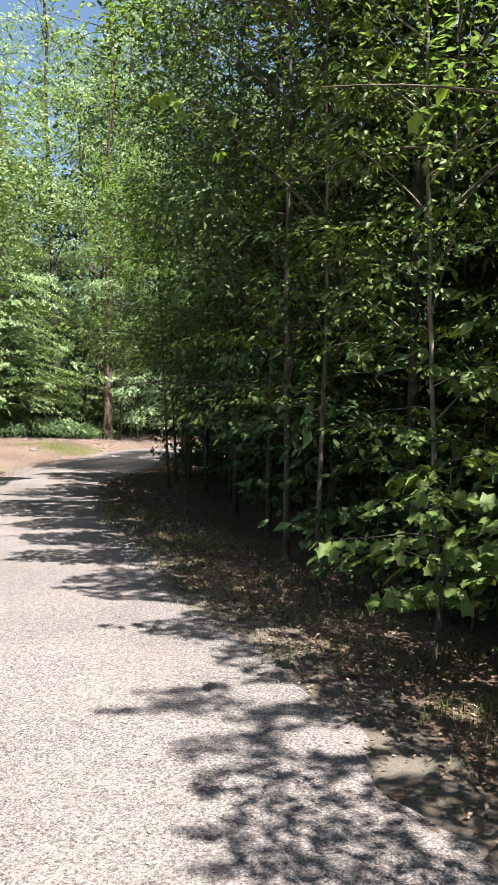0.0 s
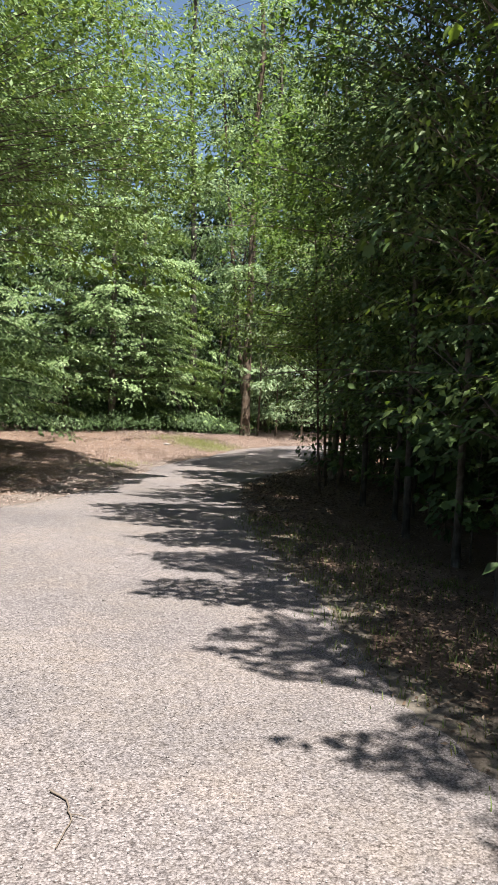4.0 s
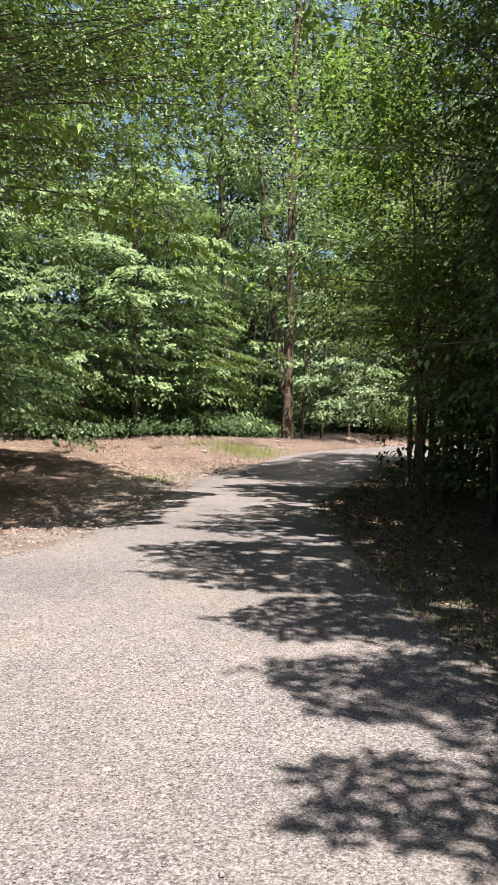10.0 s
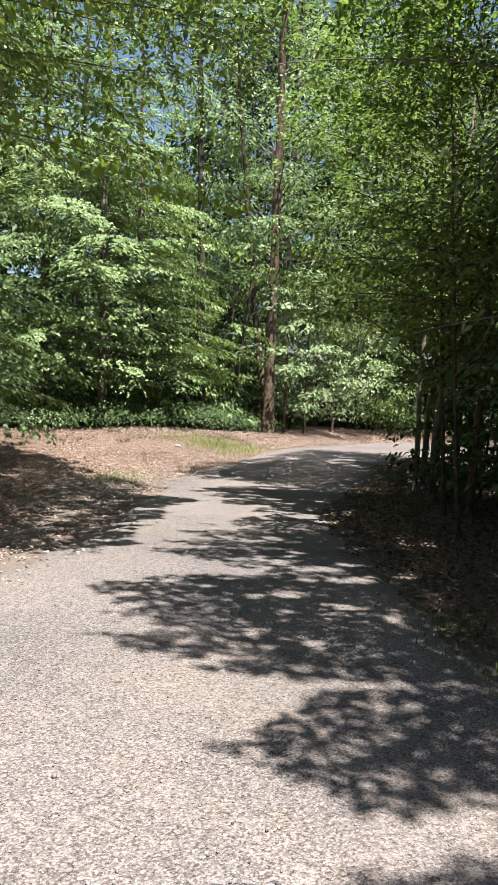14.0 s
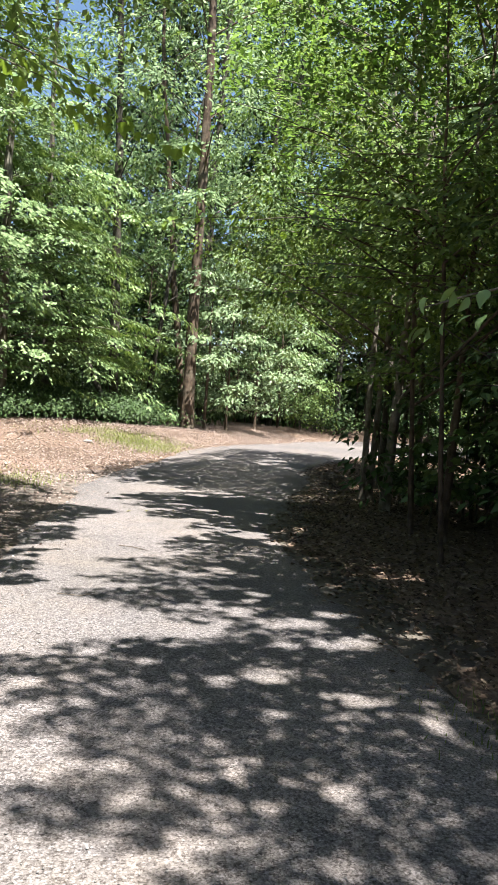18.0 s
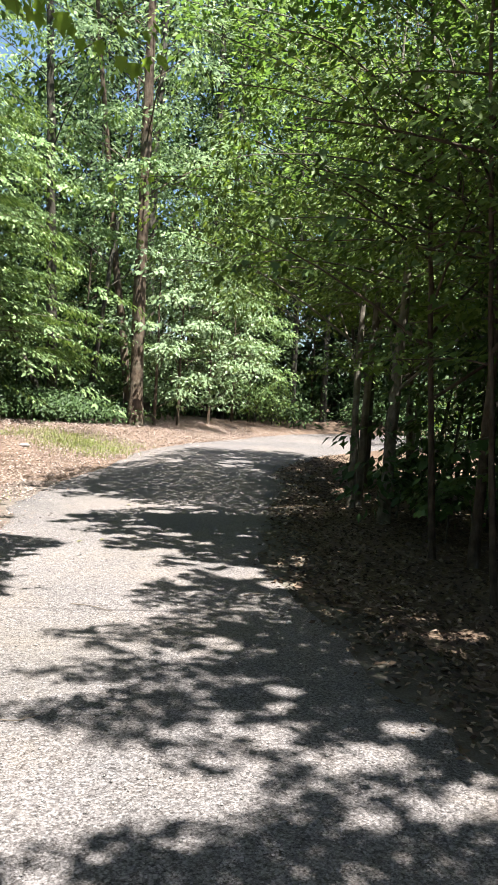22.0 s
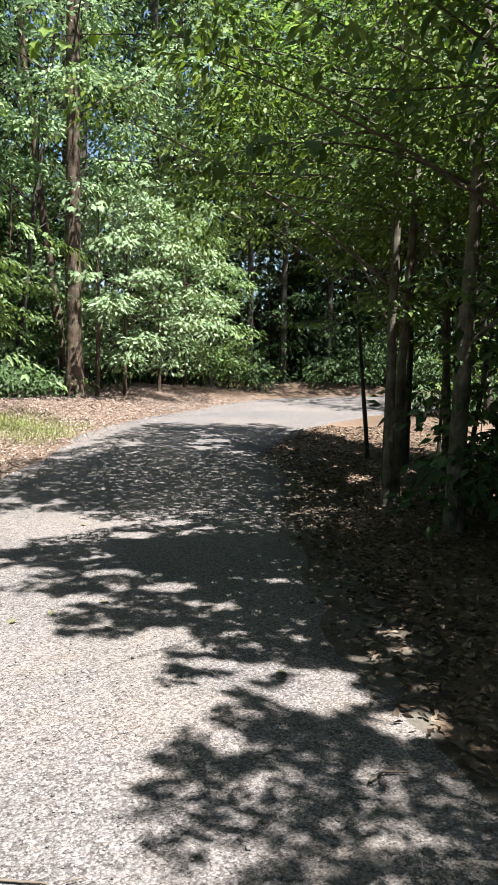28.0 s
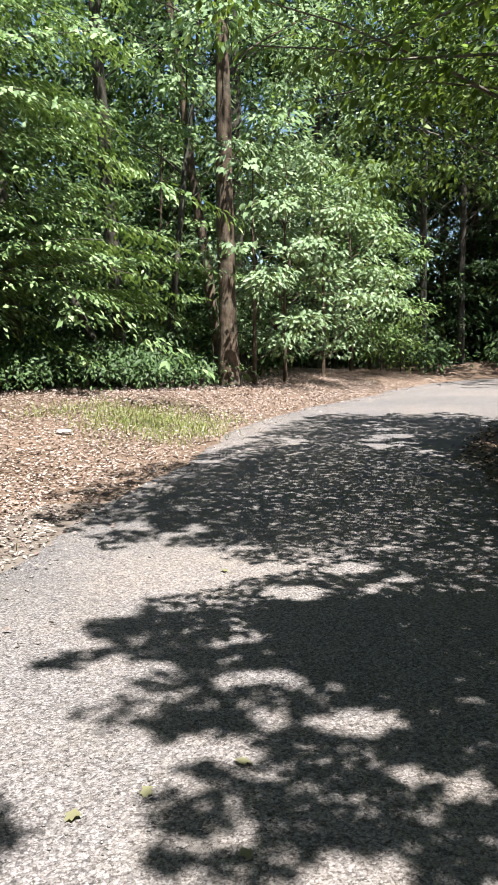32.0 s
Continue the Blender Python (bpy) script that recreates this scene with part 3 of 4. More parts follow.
def clump(centre, radius, count, size, r, keep=True, face=(0.2, -0.42, 0.75)):
    """A rounded tuft of leaves at the end of a limb, thinner inside, its leaves tilted outwards."""
    d = unit(r.normal(size=(count, 3)))
    d[:, 2] = np.abs(d[:, 2]) * np.where(r.uniform(size=count) < 0.72, 1, -1)
    far = r.uniform(0.25, 1.0, count) ** 0.5 * (1 + 0.25 * np.sin(d[:, 0] * 5 + centre[1]) * np.sin(d[:, 1] * 6 + centre[0]))
    p = centre + d * far[:, None] * radius * np.array([1.15, 1.15, 0.62])
    along = d * np.array([1, 1, 0.2]) + r.normal(0, 0.35, (count, 3)) + np.array([0, 0, -0.5])
    normal = d * np.array([1, 1, 0.5]) * 0.5 + np.array(face) + r.normal(0, 0.2, (count, 3))
    sizes = size * r.uniform(0.65, 1.2, count)
    if keep is not True:
        good = keep(p)
        return p[good], along[good], normal[good], sizes[good]
    return p, along, normal, sizes


TREES = {"limbs": 0, "leaves": 0}


def make_tree(name, label, x, y, tall, girth, limbs, bark, leaf, seed, lean=(0, 0), shape=OVATE, size=0.10, gap=0.16, category="tree", group="", light=True, trunk_sides=10, wood=5, split=True, lay=0.35, loose=0.14, tufts=(), flare=0.1, face=(0.2, -0.42, 0.75)):
    """A tree: an Empty with a tapered, slightly crooked trunk, its limbs and a crown of leaves on flat sprays.
    limbs: rows of (how many, from height, to height, reach, width, rise, droop, sag, middle azimuth, spread in degrees).
    tufts: rows of (how many, from height, to height, reach, radius, leaves in each) for rounded crowns."""
    r = np.random.default_rng(seed)
    base = np.array([x, y, float(height(np.float64(x), np.float64(y)))])
    root = tagged(new(name), label, category, group)
    root.location = base
    while light and tall > 3 and not shaded(np.array([[x + lean[0], y + lean[1], tall]]))[0]:
        tall -= 0.4
    steps = 26 if trunk_sides >= 10 else 14
    s = np.linspace(0, 1, steps)
    line = np.zeros((steps, 3))
    sway = np.cumsum(r.normal(0, 0.030 * tall / 10 * (14 / steps) ** 0.5, (steps, 2)), axis=0)
    line[:, :2] = np.asarray(lean)[None] * s[:, None] + sway * s[:, None]
    line[:, 2] = -0.12 + (tall + 0.12) * s
    radii = girth / 2 * (1 - 0.82 * s) + girth * flare * np.exp(-s * tall / 0.25)
    tv, tf = tube(line, radii, trunk_sides)
    if trunk_sides >= 10:
        lumps = r.normal(0, 0.05, (steps, trunk_sides)) + r.normal(0, 0.05, (steps, 1)) + 0.09 * np.sin(np.arange(trunk_sides) * 4 * math.pi / trunk_sides + r.uniform(0, 6))[None] * r.uniform(0.4, 1.3, (steps, 1))
        core = np.repeat(line, trunk_sides, 0)
        tv = core + (tv - core) * (1 + lumps.reshape(-1, 1))
    part("trunk", mesh_of("trunk", tv, tf, bark, True), root)
    crown, woods = [], []
    for count, low, high, reach, width, rise, droop, sag, middle, spread in limbs:
        for i in range(count):
            z = low + (high - low) * (i + r.uniform(0, 1)) / count
            start = np.array([np.interp(z, line[:, 2], line[:, 0]), np.interp(z, line[:, 2], line[:, 1]), z])
            a = radians(middle + spread * (((i * 0.618 + r.uniform(-0.08, 0.08)) % 1.0) - 0.5))
            long = reach * r.uniform(0.62, 1.08)
            top = max(0.3, 1 - 0.6 * max(0, (z - 0.55 * tall) / (0.45 * tall)))
            ln = limb_line(start, a, long * top, rise + r.normal(0, 0.07), droop, bend=r.normal(0, 0.16))
            keep = (lambda q: shaded(q + base)) if light else True
            got = spray(ln, width, gap, size, sag, r, lay, loose, keep)
            if got is not None and len(got[0]) > 24:
                crown.append(got)
                thick = min(0.005 + 0.004 * long * top, 0.018)
                if light:
                    ok = shaded(ln + base)
                    ln = ln if ok.all() else ln[:int(np.argmin(ok))]
                ln = ln[::2] if len(ln) % 2 else ln
                if len(ln) > 3:
                    woods.append(tube(ln, np.linspace(thick, thick * 0.3, len(ln)), wood))
    keep = (lambda q: shaded(q + base)) if light else True
    for count, low, high, reach, radius, many in tufts:
        for i in range(count):
            z = low + (high - low) * (i + r.uniform(0, 1)) / count
            a = i * 2.4 + r.uniform(-0.5, 0.5)
            k = (z - low) / max(high - low, 0.1)
            out = reach * (0.35 + 0.75 * math.sin(math.pi * min(1, 0.22 + 0.74 * k))) * r.uniform(0.45, 1.05)
            axis = np.array([np.interp(z, line[:, 2], line[:, 0]), np.interp(z, line[:, 2], line[:, 1]), z])
            low_z = max(z - 0.45 * out - 0.3, 0.1 + 0.5 * low)
            foot = np.array([np.interp(low_z, line[:, 2], line[:, 0]), np.interp(low_z, line[:, 2], line[:, 1]), low_z])
            tip = axis + np.array([math.cos(a), math.sin(a), 0]) * out
            got = clump(tip, radius * r.uniform(0.7, 1.25), int(many * r.uniform(0.6, 1.2)), size, r, keep, face)
            if len(got[0]) > 4:
                crown.append(got)
                bow = (foot + tip) / 2 + np.array([0, 0, 0.12 * out])
                q = np.linspace(0, 1, 13)[:, None]
                ln = (1 - q) ** 2 * foot + 2 * q * (1 - q) * bow + q**2 * tip
                if wood and (keep is True or keep(ln).all()):
                    woods.append(tube(ln[::3], np.linspace(0.006 + 0.005 * out, 0.004, 5), wood))
    if woods:
        if split:
            for w in woods:
                part("limb", mesh_of("limb", *w, bark, True), root)
        else:
            tagged(part("branch_wood", mesh_of("branch_wood", *join(woods), bark, True), root), kind="stuff")
        TREES["limbs"] += len(woods)
    if crown:
        at, along, normal, sizes = (np.concatenate(c) for c in zip(*crown))
        part("crown", mesh_of("crown", *leaves_of(at, along, normal, sizes, shape), leaf), root)
        TREES["leaves"] += len(at) * len(shape[1])
        note_cover(at + base + unit(along) * 0.45 * sizes[:, None])
    return root


# Beeches on the bank: long flat drooping sprays that reach over the leaf litter.
BEECH = "beech with grey bark and layered drooping sprays of bright green leaves"
for n, (x, y, tall, girth, reach, k, lean, low, way) in enumerate([(-6.9, 19.6, 14, 0.30, 5.2, 0.9, (0, 0), 1.3, -50), (-7.4, 25.6, 16, 0.36, 4.6, 1.1, (0, 0), 0.8, -50), (-3.5, 30.5, 14, 0.28, 5.6, 1.25, (-0.3, 0), 1.0, -38), (-5.2, 31.0, 15, 0.30, 4.8, 1.1, (0, 0), 1.0, -60), (-2.6, 33.2, 15, 0.24, 3.6, 0.5, (-0.8, 0), 1.4, -90), (-10.5, 22.0, 15, 0.3, 4.6, 0.5, (0, 0), 1.2, -50)]):
    make_tree("beech_tree", BEECH, x, y, tall, girth, [
        (int(9 * k), low, 1.9, reach, 1.2, 0.30, 0.36, 0.26, way, 200),
        (int(9 * k), 1.9, 3.2, reach * 0.90, 1.2, 0.34, 0.40, 0.28, way, 200),
        (int(9 * k), 3.2, 5.0, reach * 0.76, 1.2, 0.38, 0.42, 0.30, way, 220),
        (int(12 * k), 5.0, 8.0, reach * 0.58, 1.2, 0.46, 0.46, 0.32, way, 280),
        (int(10 * k), 8.0, tall - 0.6, reach * 0.40, 1.1, 0.50, 0.46, 0.32, way, 330)],
        BARK_GREY, LEAF_BEECH, 100 + n, lean, shape=OVATE, size=0.122, gap=0.105, group="beeches on the bank", loose=0.05, lay=0.2)
make_tree("leaning_tree", "slim dark tree leaning over the leaf litter bank", -0.75, 31.9, 6.5, 0.16, [(7, 3.0, 6.2, 1.8, 0.9, 0.3, 0.3, 0.2, -120, 200)], BARK_DARK, LEAF_BEECH, 130, (-3.0, 0.3), size=0.12, gap=0.13, light=False, loose=0.08, lay=0.25)

# Tall trunks on the bank at the far side of the bend, and those behind them.
FAR = [(1.24, 32.5, 24, 0.34, (-0.2, 0), BARK_BROWN), (-0.72, 34.2, 24, 0.27, (-1.1, 0), BARK_DARK), (0.15, 34.6, 13, 0.17, (1.5, 0), BARK_DARK),
       (1.45, 35.2, 16, 0.24, (-2.0, 0), BARK_BROWN), (2.25, 38.2, 24, 0.36, (0, 0), BARK_DARK), (4.7, 40.2, 24, 0.30, (0.2, 0), BARK_DARK),
       (-5.4, 37.5, 23, 0.28, (0.3, 0), BARK_DARK), (6.9, 43.0, 22, 0.28, (-0.3, 0), BARK_DARK)]
for n, (x, y, tall, girth, lean, bark) in enumerate(FAR):
    make_tree("oak_tree", "tall forest oak with a bare dark trunk and a high crown", x, y, tall, girth, [],
        bark, LEAF_OAK, 200 + n, lean, OVATE, 0.15, 0.30, group="tall trees beyond the bend", trunk_sides=12, light=False, wood=4,
        tufts=[(6, 4.6, 8.0, 2.2, 0.6, 220), (26 if tall > 20 else 9, 7.0, tall, 3.6, 0.85, 300)], flare=0.2, face=(0.15, -0.75, 0.42))

# Understorey at the far edge of the bend.
young = []
for n, (x, y, tall, reach, leaf, k) in enumerate([(2.5, 33.5, 4.4, 1.3, LEAF_PALE, 20), (3.7, 35.2, 4.8, 1.6, LEAF_PALE, 24), (4.9, 37.2, 5.0, 1.6, LEAF_SPRING, 28), (6.0, 39.2, 4.4, 1.3, LEAF_SPRING, 24), (3.6, 38.4, 8, 2.3, LEAF_PALE, 26), (1.75, 32.7, 4.6, 0.9, LEAF_PALE, 9), (0.2, 36.6, 6, 2.0, LEAF_SPRING, 26), (9.4, 42.4, 7, 2.4, LEAF_DARK, 30)]):
    young.append(make_tree("young_maple", "young maple thick with pale green leaves in full sun", x, y, tall, 0.09, [
        (k // 2, 1.2, tall - 0.1, reach * 1.2, 0.8, 0.35, 0.35, 0.12, -80, 350)],
        BARK_BROWN, leaf, 300 + n, size=0.125, gap=0.19, group="young maples at the bend", light=False, loose=0.22, wood=4,
        tufts=[(k, 0.6, tall, reach, 0.46, 200)]))

# The wood beside the drive.
# each: x, y, height, girth, lean, bark, reach
FIRST = [(4.5, 10.1, 10, 0.16, (0.1, 0), BARK_BROWN, 3.2), (4.74, 9.9, 9, 0.065, (-0.4, 0.3), BARK_SILVER, 2.2),
    (4.9, 9.6, 10, 0.09, (0.3, 0), BARK_SILVER, 2.6), (3.22, 6.4, 7, 0.06, (-0.3, 0.5), BARK_SILVER, 2.6),
    (2.6, 9.35, 8, 0.1, (-0.1, 0), BARK_GREY, 2.8), (2.45, 7.6, 6.5, 0.055, (0.1, 0), BARK_GREY, 2.2), (2.9, 11.6, 9, 0.1, (0, 0), BARK_GREY, 3.0),
    (2.8, 13.6, 9, 0.11, (-0.2, 0), BARK_DARK, 3.2), (3.0, 15.2, 9, 0.10, (0.1, 0), BARK_DARK, 3.2),
    (2.74, 16.6, 10, 0.11, (0, 0), BARK_DARK, 3.4), (2.68, 18.9, 10, 0.10, (0.2, 0), BARK_BROWN, 3.3)]
SECOND = [(2.44, 19.2, 9, 0.07, (-0.4, 0.5), BARK_BROWN, 3.2), (2.1, 17.6, 8, 0.055, (-0.5, 0.4), BARK_BROWN, 2.8), (2.98, 22.57, 11, 0.12, (0.1, 0.3), BARK_PALE, 3.2),
    (3.16, 22.75, 11, 0.11, (0.35, 0.2), BARK_PALE, 3.0), (2.87, 21.27, 12, 0.155, (0.5, 0.4), BARK_PALE, 3.4),
    (3.83, 24.06, 11, 0.13, (0, 0), BARK_DARK, 3.2), (4.46, 24.7, 10, 0.10, (0.1, 0), BARK_DARK, 3.0), (3.3, 3.0, 7, 0.06, (0, 0), BARK_GREY, 2.4),
    (3.1, -0.7, 9, 0.12, (0, 0), BARK_DARK, 3.2), (2.8, 1.2, 8, 0.09, (0, 0), BARK_GREY, 2.8),
    (4.33, 23.55, 10, 0.12, (-0.1, 0.2), BARK_GREY, 3.0), (4.41, 25.6, 7, 0.07, (-0.7, 0.2), BARK_DARK, 2.2), (4.9, 24.0, 9, 0.065, (1.3, 0.4), BARK_DARK, 2.6)]
BEHIND = [(5.77, 24.45, 9, 0.06, (0.4, 0), BARK_GREY, 2.6), (5.14, 22.6, 10, 0.09, (0.1, 0), BARK_DARK, 3.0), (5.6, 12.2, 12, 0.16, (0, 0), BARK_DARK, 3.4),
    (5.4, 17.0, 12, 0.18, (0, 0), BARK_DARK, 3.4), (5.2, 20.6, 12, 0.16, (0, 0), BARK_DARK, 3.4),
    (6.6, 23.6, 13, 0.18, (0, 0), BARK_DARK, 3.4), (5.8, 7.0, 12, 0.16, (0, 0), BARK_DARK, 3.4),
    (6.0, 3.5, 12, 0.16, (0, 0), BARK_DARK, 3.4), (4.4, 2.0, 9, 0.12, (0, 0), BARK_GREY, 3.0)]
for n, (x, y, tall, girth, lean, bark, reach) in enumerate(FIRST + SECOND + BEHIND):
    open_crown = y > 17 and x < 6.0
    tall = min(tall, 7.4) if y > 14 or y < 6 else tall
    thin = y < 8.5
    if open_crown:
        limbs = [(6, 1.7, 3.6, 1.3, 0.6, 0.25, 0.25, 0.12, 10, 300), (7, 2.7, 4.2, 2.7, 0.7, 0.16, 0.12, 0.10, 205, 130), (4, 3.8, tall - 0.3, reach, 0.8, 0.40, 0.20, 0.10, 180, 330)]
        tufts = [(9, 2.8, 4.8, reach * 0.92, 0.50, 190)]
    elif thin:
        limbs = [(15, 1.4, 4.6, 1.5, 0.8, 0.25, 0.25, 0.12, 185, 330), (7, 4.4, tall - 0.3, reach, 0.9, 0.38, 0.20, 0.10, 180, 330)]
        tufts = [(8, 2.4, 5.5, reach * 0.5, 0.5, 120), (3, 5.0, tall, reach * 0.8, 0.6, 130)]
    elif y < 11:
        limbs = [(20, 1.4, 4.6, 1.6, 0.8, 0.25, 0.25, 0.12, 185, 330), (12, 4.4, tall - 0.3, reach, 0.9, 0.38, 0.20, 0.10, 180, 330)]
        tufts = [(14, 2.2, 5.5, reach * 0.5, 0.55, 170), (8, 5.0, tall, reach * 0.8, 0.6, 170)]
    else:
        limbs = [(22, 1.4, 4.6, 1.6, 0.8, 0.25, 0.25, 0.12, 185, 330), (24, 4.4, tall - 0.3, reach, 0.9, 0.38, 0.20, 0.10, 180, 330)]
        tufts = [(14, 2.2, 5.5, reach * 0.5, 0.55, 170), (20, 5.0, tall, reach * 0.8, 0.6, 190)]
    make_tree("roadside_tree", "slender broadleaf tree with leafy limbs hanging over the gravel", x, y, tall, girth, limbs,
        bark, LEAF_BRIGHT if open_crown or thin else LEAF_MAPLE, 400 + n, lean, OVATE, 0.092 if x < 4.7 else 0.12, 0.18, group="trees beside the drive", loose=0.26, lay=0.30, tufts=tufts)

# Taller trees of the wood: bare stems with dense crowns, added above the view to keep the roadside trees in shade.
for n, (x, y, tall) in enumerate([(4.3, 5.6, 12.5), (5.0, 7.6, 13.5), (3.7, 8.3, 13), (4.9, 10.9, 13), (3.6, 10.6, 12.5), (5.6, 5.0, 13), (3.9, 12.7, 12)]):
    make_tree("canopy_tree", "tall slim forest tree, bare stem, high crown added for shade", x, y, tall, 0.15, [], BARK_DARK, LEAF_DARK, 880 + n, (0.2, 0), OVATE, 0.16, 0.3, group="tall trees in the wood", trunk_sides=8, wood=3, split=False,
        tufts=[(42 if y > 8 else 15, 7.6, tall, 3.0, 0.85, 110)])

for n, (x, y, tall) in enumerate([(7.9, 40.2, 12), (9.4, 41.0, 14), (11.3, 41.4, 13), (13.4, 42.0, 14), (16.0, 42.4, 13)]):
    make_tree("canopy_tree", "forest tree with a high crown over the shaded bend", x, y, tall, 0.26, [], BARK_DARK, LEAF_MAPLE, 860 + n, (-0.3, -0.8), OVATE, 0.15, 0.3, group="tall trees over the bend", trunk_sides=8, wood=3, split=False,
        tufts=[(56, 4.6, tall, 4.2, 0.9, 140)])

# Thin poles between the larger stems.
r = np.random.default_rng(15)
for n in range(44):
    y = r.uniform(3.5, 27.5)
    x = float(right_edge(y)) + r.uniform(2.2, 5.2)
    make_tree("pole_tree", "thin young tree among the larger stems", x, y, r.uniform(5, 9), r.uniform(0.025, 0.06), [
        (9, 1.2, 7.5, 1.5, 0.6, 0.35, 0.25, 0.1, 180, 360)],
        [BARK_GREY, BARK_DARK, BARK_BROWN][n % 3], LEAF_DARK if y < 19 else LEAF_MAPLE, 650 + n, (r.normal(0, 0.5), r.normal(0, 0.4)), OVATE, 0.10, 0.20, group="thin poles in the wood", trunk_sides=6, wood=3, split=False, loose=0.26, lay=0.3)

# A maple on the bank whose sunlit branch hangs over the drive.
bank_maple = make_tree("maple_tree", "maple on the bank with a sunlit branch over the gravel", -5.3, 16.4, 11, 0.2, [
    (46, 4.4, 9.5, 7.6, 1.2, 0.26, 0.20, 0.12, 5, 150)],
    BARK_GREY, LEAF_SPRING, 450, size=0.10, gap=0.17, shape=OVATE, loose=0.3, lay=0.4, tufts=[(14, 4.5, 11, 3.0, 0.7, 140)])

# Saplings under the wood's edge.
for n, (x, y, tall) in enumerate([(2.35, 4.7, 1.5), (2.9, 4.1, 1.9), (3.3, 6.0, 2.4), (2.8, 7.0, 1.6), (3.6, 4.9, 2.2), (3.9, 6.6, 2.8), (4.5, 5.4, 2.6), (3.1, 9.4, 2.2), (3.9, 10.4, 2.8), (4.8, 8.0, 3.0), (3.2, 12.0, 2.4), (4.3, 12.8, 2.8), (3.6, 14.4, 2.6), (3.8, 17.6, 2.6), (3.9, 20.2, 2.2), (3.6, 22.0, 1.2), (3.2, 21.6, 0.8), (3.0, 20.0, 0.7), (3.1, 18.2, 2.6), (3.4, 16.0, 3.0), (4.6, 18.8, 3.2)]):
    make_tree("maple_sapling", "thin maple sapling with lobed green leaves in the shade", x, y, tall, 0.025, [
        (int(5 + tall * 3), 0.35, tall, 0.5 + 0.22 * tall, 0.32, 0.2, 0.25, 0.2, 200, 340)],
        BARK_GREY, LEAF_BRIGHT if y < 7 else LEAF_MAPLE, 470 + n, (0.1, 0.05), LOBED, 0.105, 0.16, "sapling", "saplings at the wood's edge", False, 6, 4, False, 0.35, 0.2)

# The upper canopy: leafy limbs added high above the drive's edge where the shade map lacks cover.
def shade_canopy(trees, need, lack, high, leaf, seed):
    r = np.random.default_rng(seed)
    tops = {o: max(v.co.z for v in next(c for c in o.children if c.name.startswith("trunk")).data.vertices) for o in trees}
    lack = np.clip(lack - COVER, 0, 5)
    need = SHADE & (lack > 0) & need
    block = 16
    for bi in range(0, SHADE.shape[0], block):
        for bj in range(0, SHADE.shape[1], block):
            ii, jj = np.nonzero(need[bi:bi + block, bj:bj + block])
            if len(ii) < 14:
                continue
            ii, jj = ii + bi, jj + bj
            many = lack[ii, jj]
            ii, jj = np.repeat(ii, many), np.repeat(jj, many)
            z = high[ii, jj] + r.normal(0, 0.22, len(ii))
            gx, gy = MAP_X + CELL * (jj + r.uniform(0, 1, len(ii))), MAP_Y + CELL * (ii + r.uniform(0, 1, len(ii)))
            p = np.stack([gx + z * SUN_WAY.x / SUN_WAY.z, gy + z * SUN_WAY.y / SUN_WAY.z, z], -1)
            mid = p.mean(0)
            tree = min(trees, key=lambda o: (o.location.x - mid[0]) ** 2 + (o.location.y - mid[1]) ** 2 + 4 * max(0, 6.5 - tops[o]) ** 2)
            base = np.array(tree.location)
            along = unit(r.normal(0, 1, (len(p), 3)) * np.array([1, 1, 0.35]))
            normal = np.array([0.1, -0.25, 0.9]) + r.normal(0, 0.25, (len(p), 3))
            sizes = 0.118 * r.uniform(0.8, 1.2, len(p))
            part("crown", mesh_of("crown", *leaves_of(p - base - along * 0.45 * sizes[:, None], along, normal, sizes, OVATE), leaf), tree)
            foot = np.array([0, 0, min(tops[tree] * 0.9, mid[2] - 0.8)])
            tip = mid - base
            q = np.linspace(0, 1, 7)[:, None]
            line = (1 - q) ** 2 * foot + 2 * q * (1 - q) * ((foot + tip) / 2 + np.array([0, 0, 0.3])) + q**2 * tip
            if shaded(line + base).mean() > 0.6:
                part("limb", mesh_of("limb", *tube(line, np.linspace(0.016, 0.005, 7), 4), BARK_GREY, True), tree)


swell = np.clip(0.9 * soft_noise(SHADE.shape, 14.0, 78) + 0.6 * soft_noise(SHADE.shape, 5.0, 80), -1.3, 1.6)
shade_canopy([o for o in scene.objects if o.name.startswith("roadside_tree")],
    (depth > -0.3) & (depth < 4.2) & (map_x > -2.2) & (map_x < 5.5) & (map_y > 1.0) & (map_y < 29.3),
    np.where(map_y < 18, np.where(depth < 0.7, 1, np.where((map_y > 15.3) & (depth > 0.9), 4, 2)), np.where(map_y > 21.6, np.where(depth < 0.6, 1, 2), np.where(depth < 0.25, 2, np.where(depth < 0.8, 3, 5)))), np.interp(depth, [0.7, 2.2], [7.4, 5.4]) - 0.9 * np.clip((map_y - 20) / 2, 0, 1) + swell, LEAF_CANOPY, 77)
shade_canopy([o for o in scene.objects if o.name.startswith("beech_tree") and o.location.y < 27] + [bank_maple],
    inside(map_x + 0.2 * fingers, map_y + 0.15 * flecks, POOL) & (map_x > -6.9) & (depth < -0.4) & (flecks < 0.9), np.full(SHADE.shape, 2), 6.4 + swell, LEAF_SPRING, 79)

# Deeper wood on all sides: trunks and crowns that close the view.
r = np.random.default_rng(5)
DEEP = []
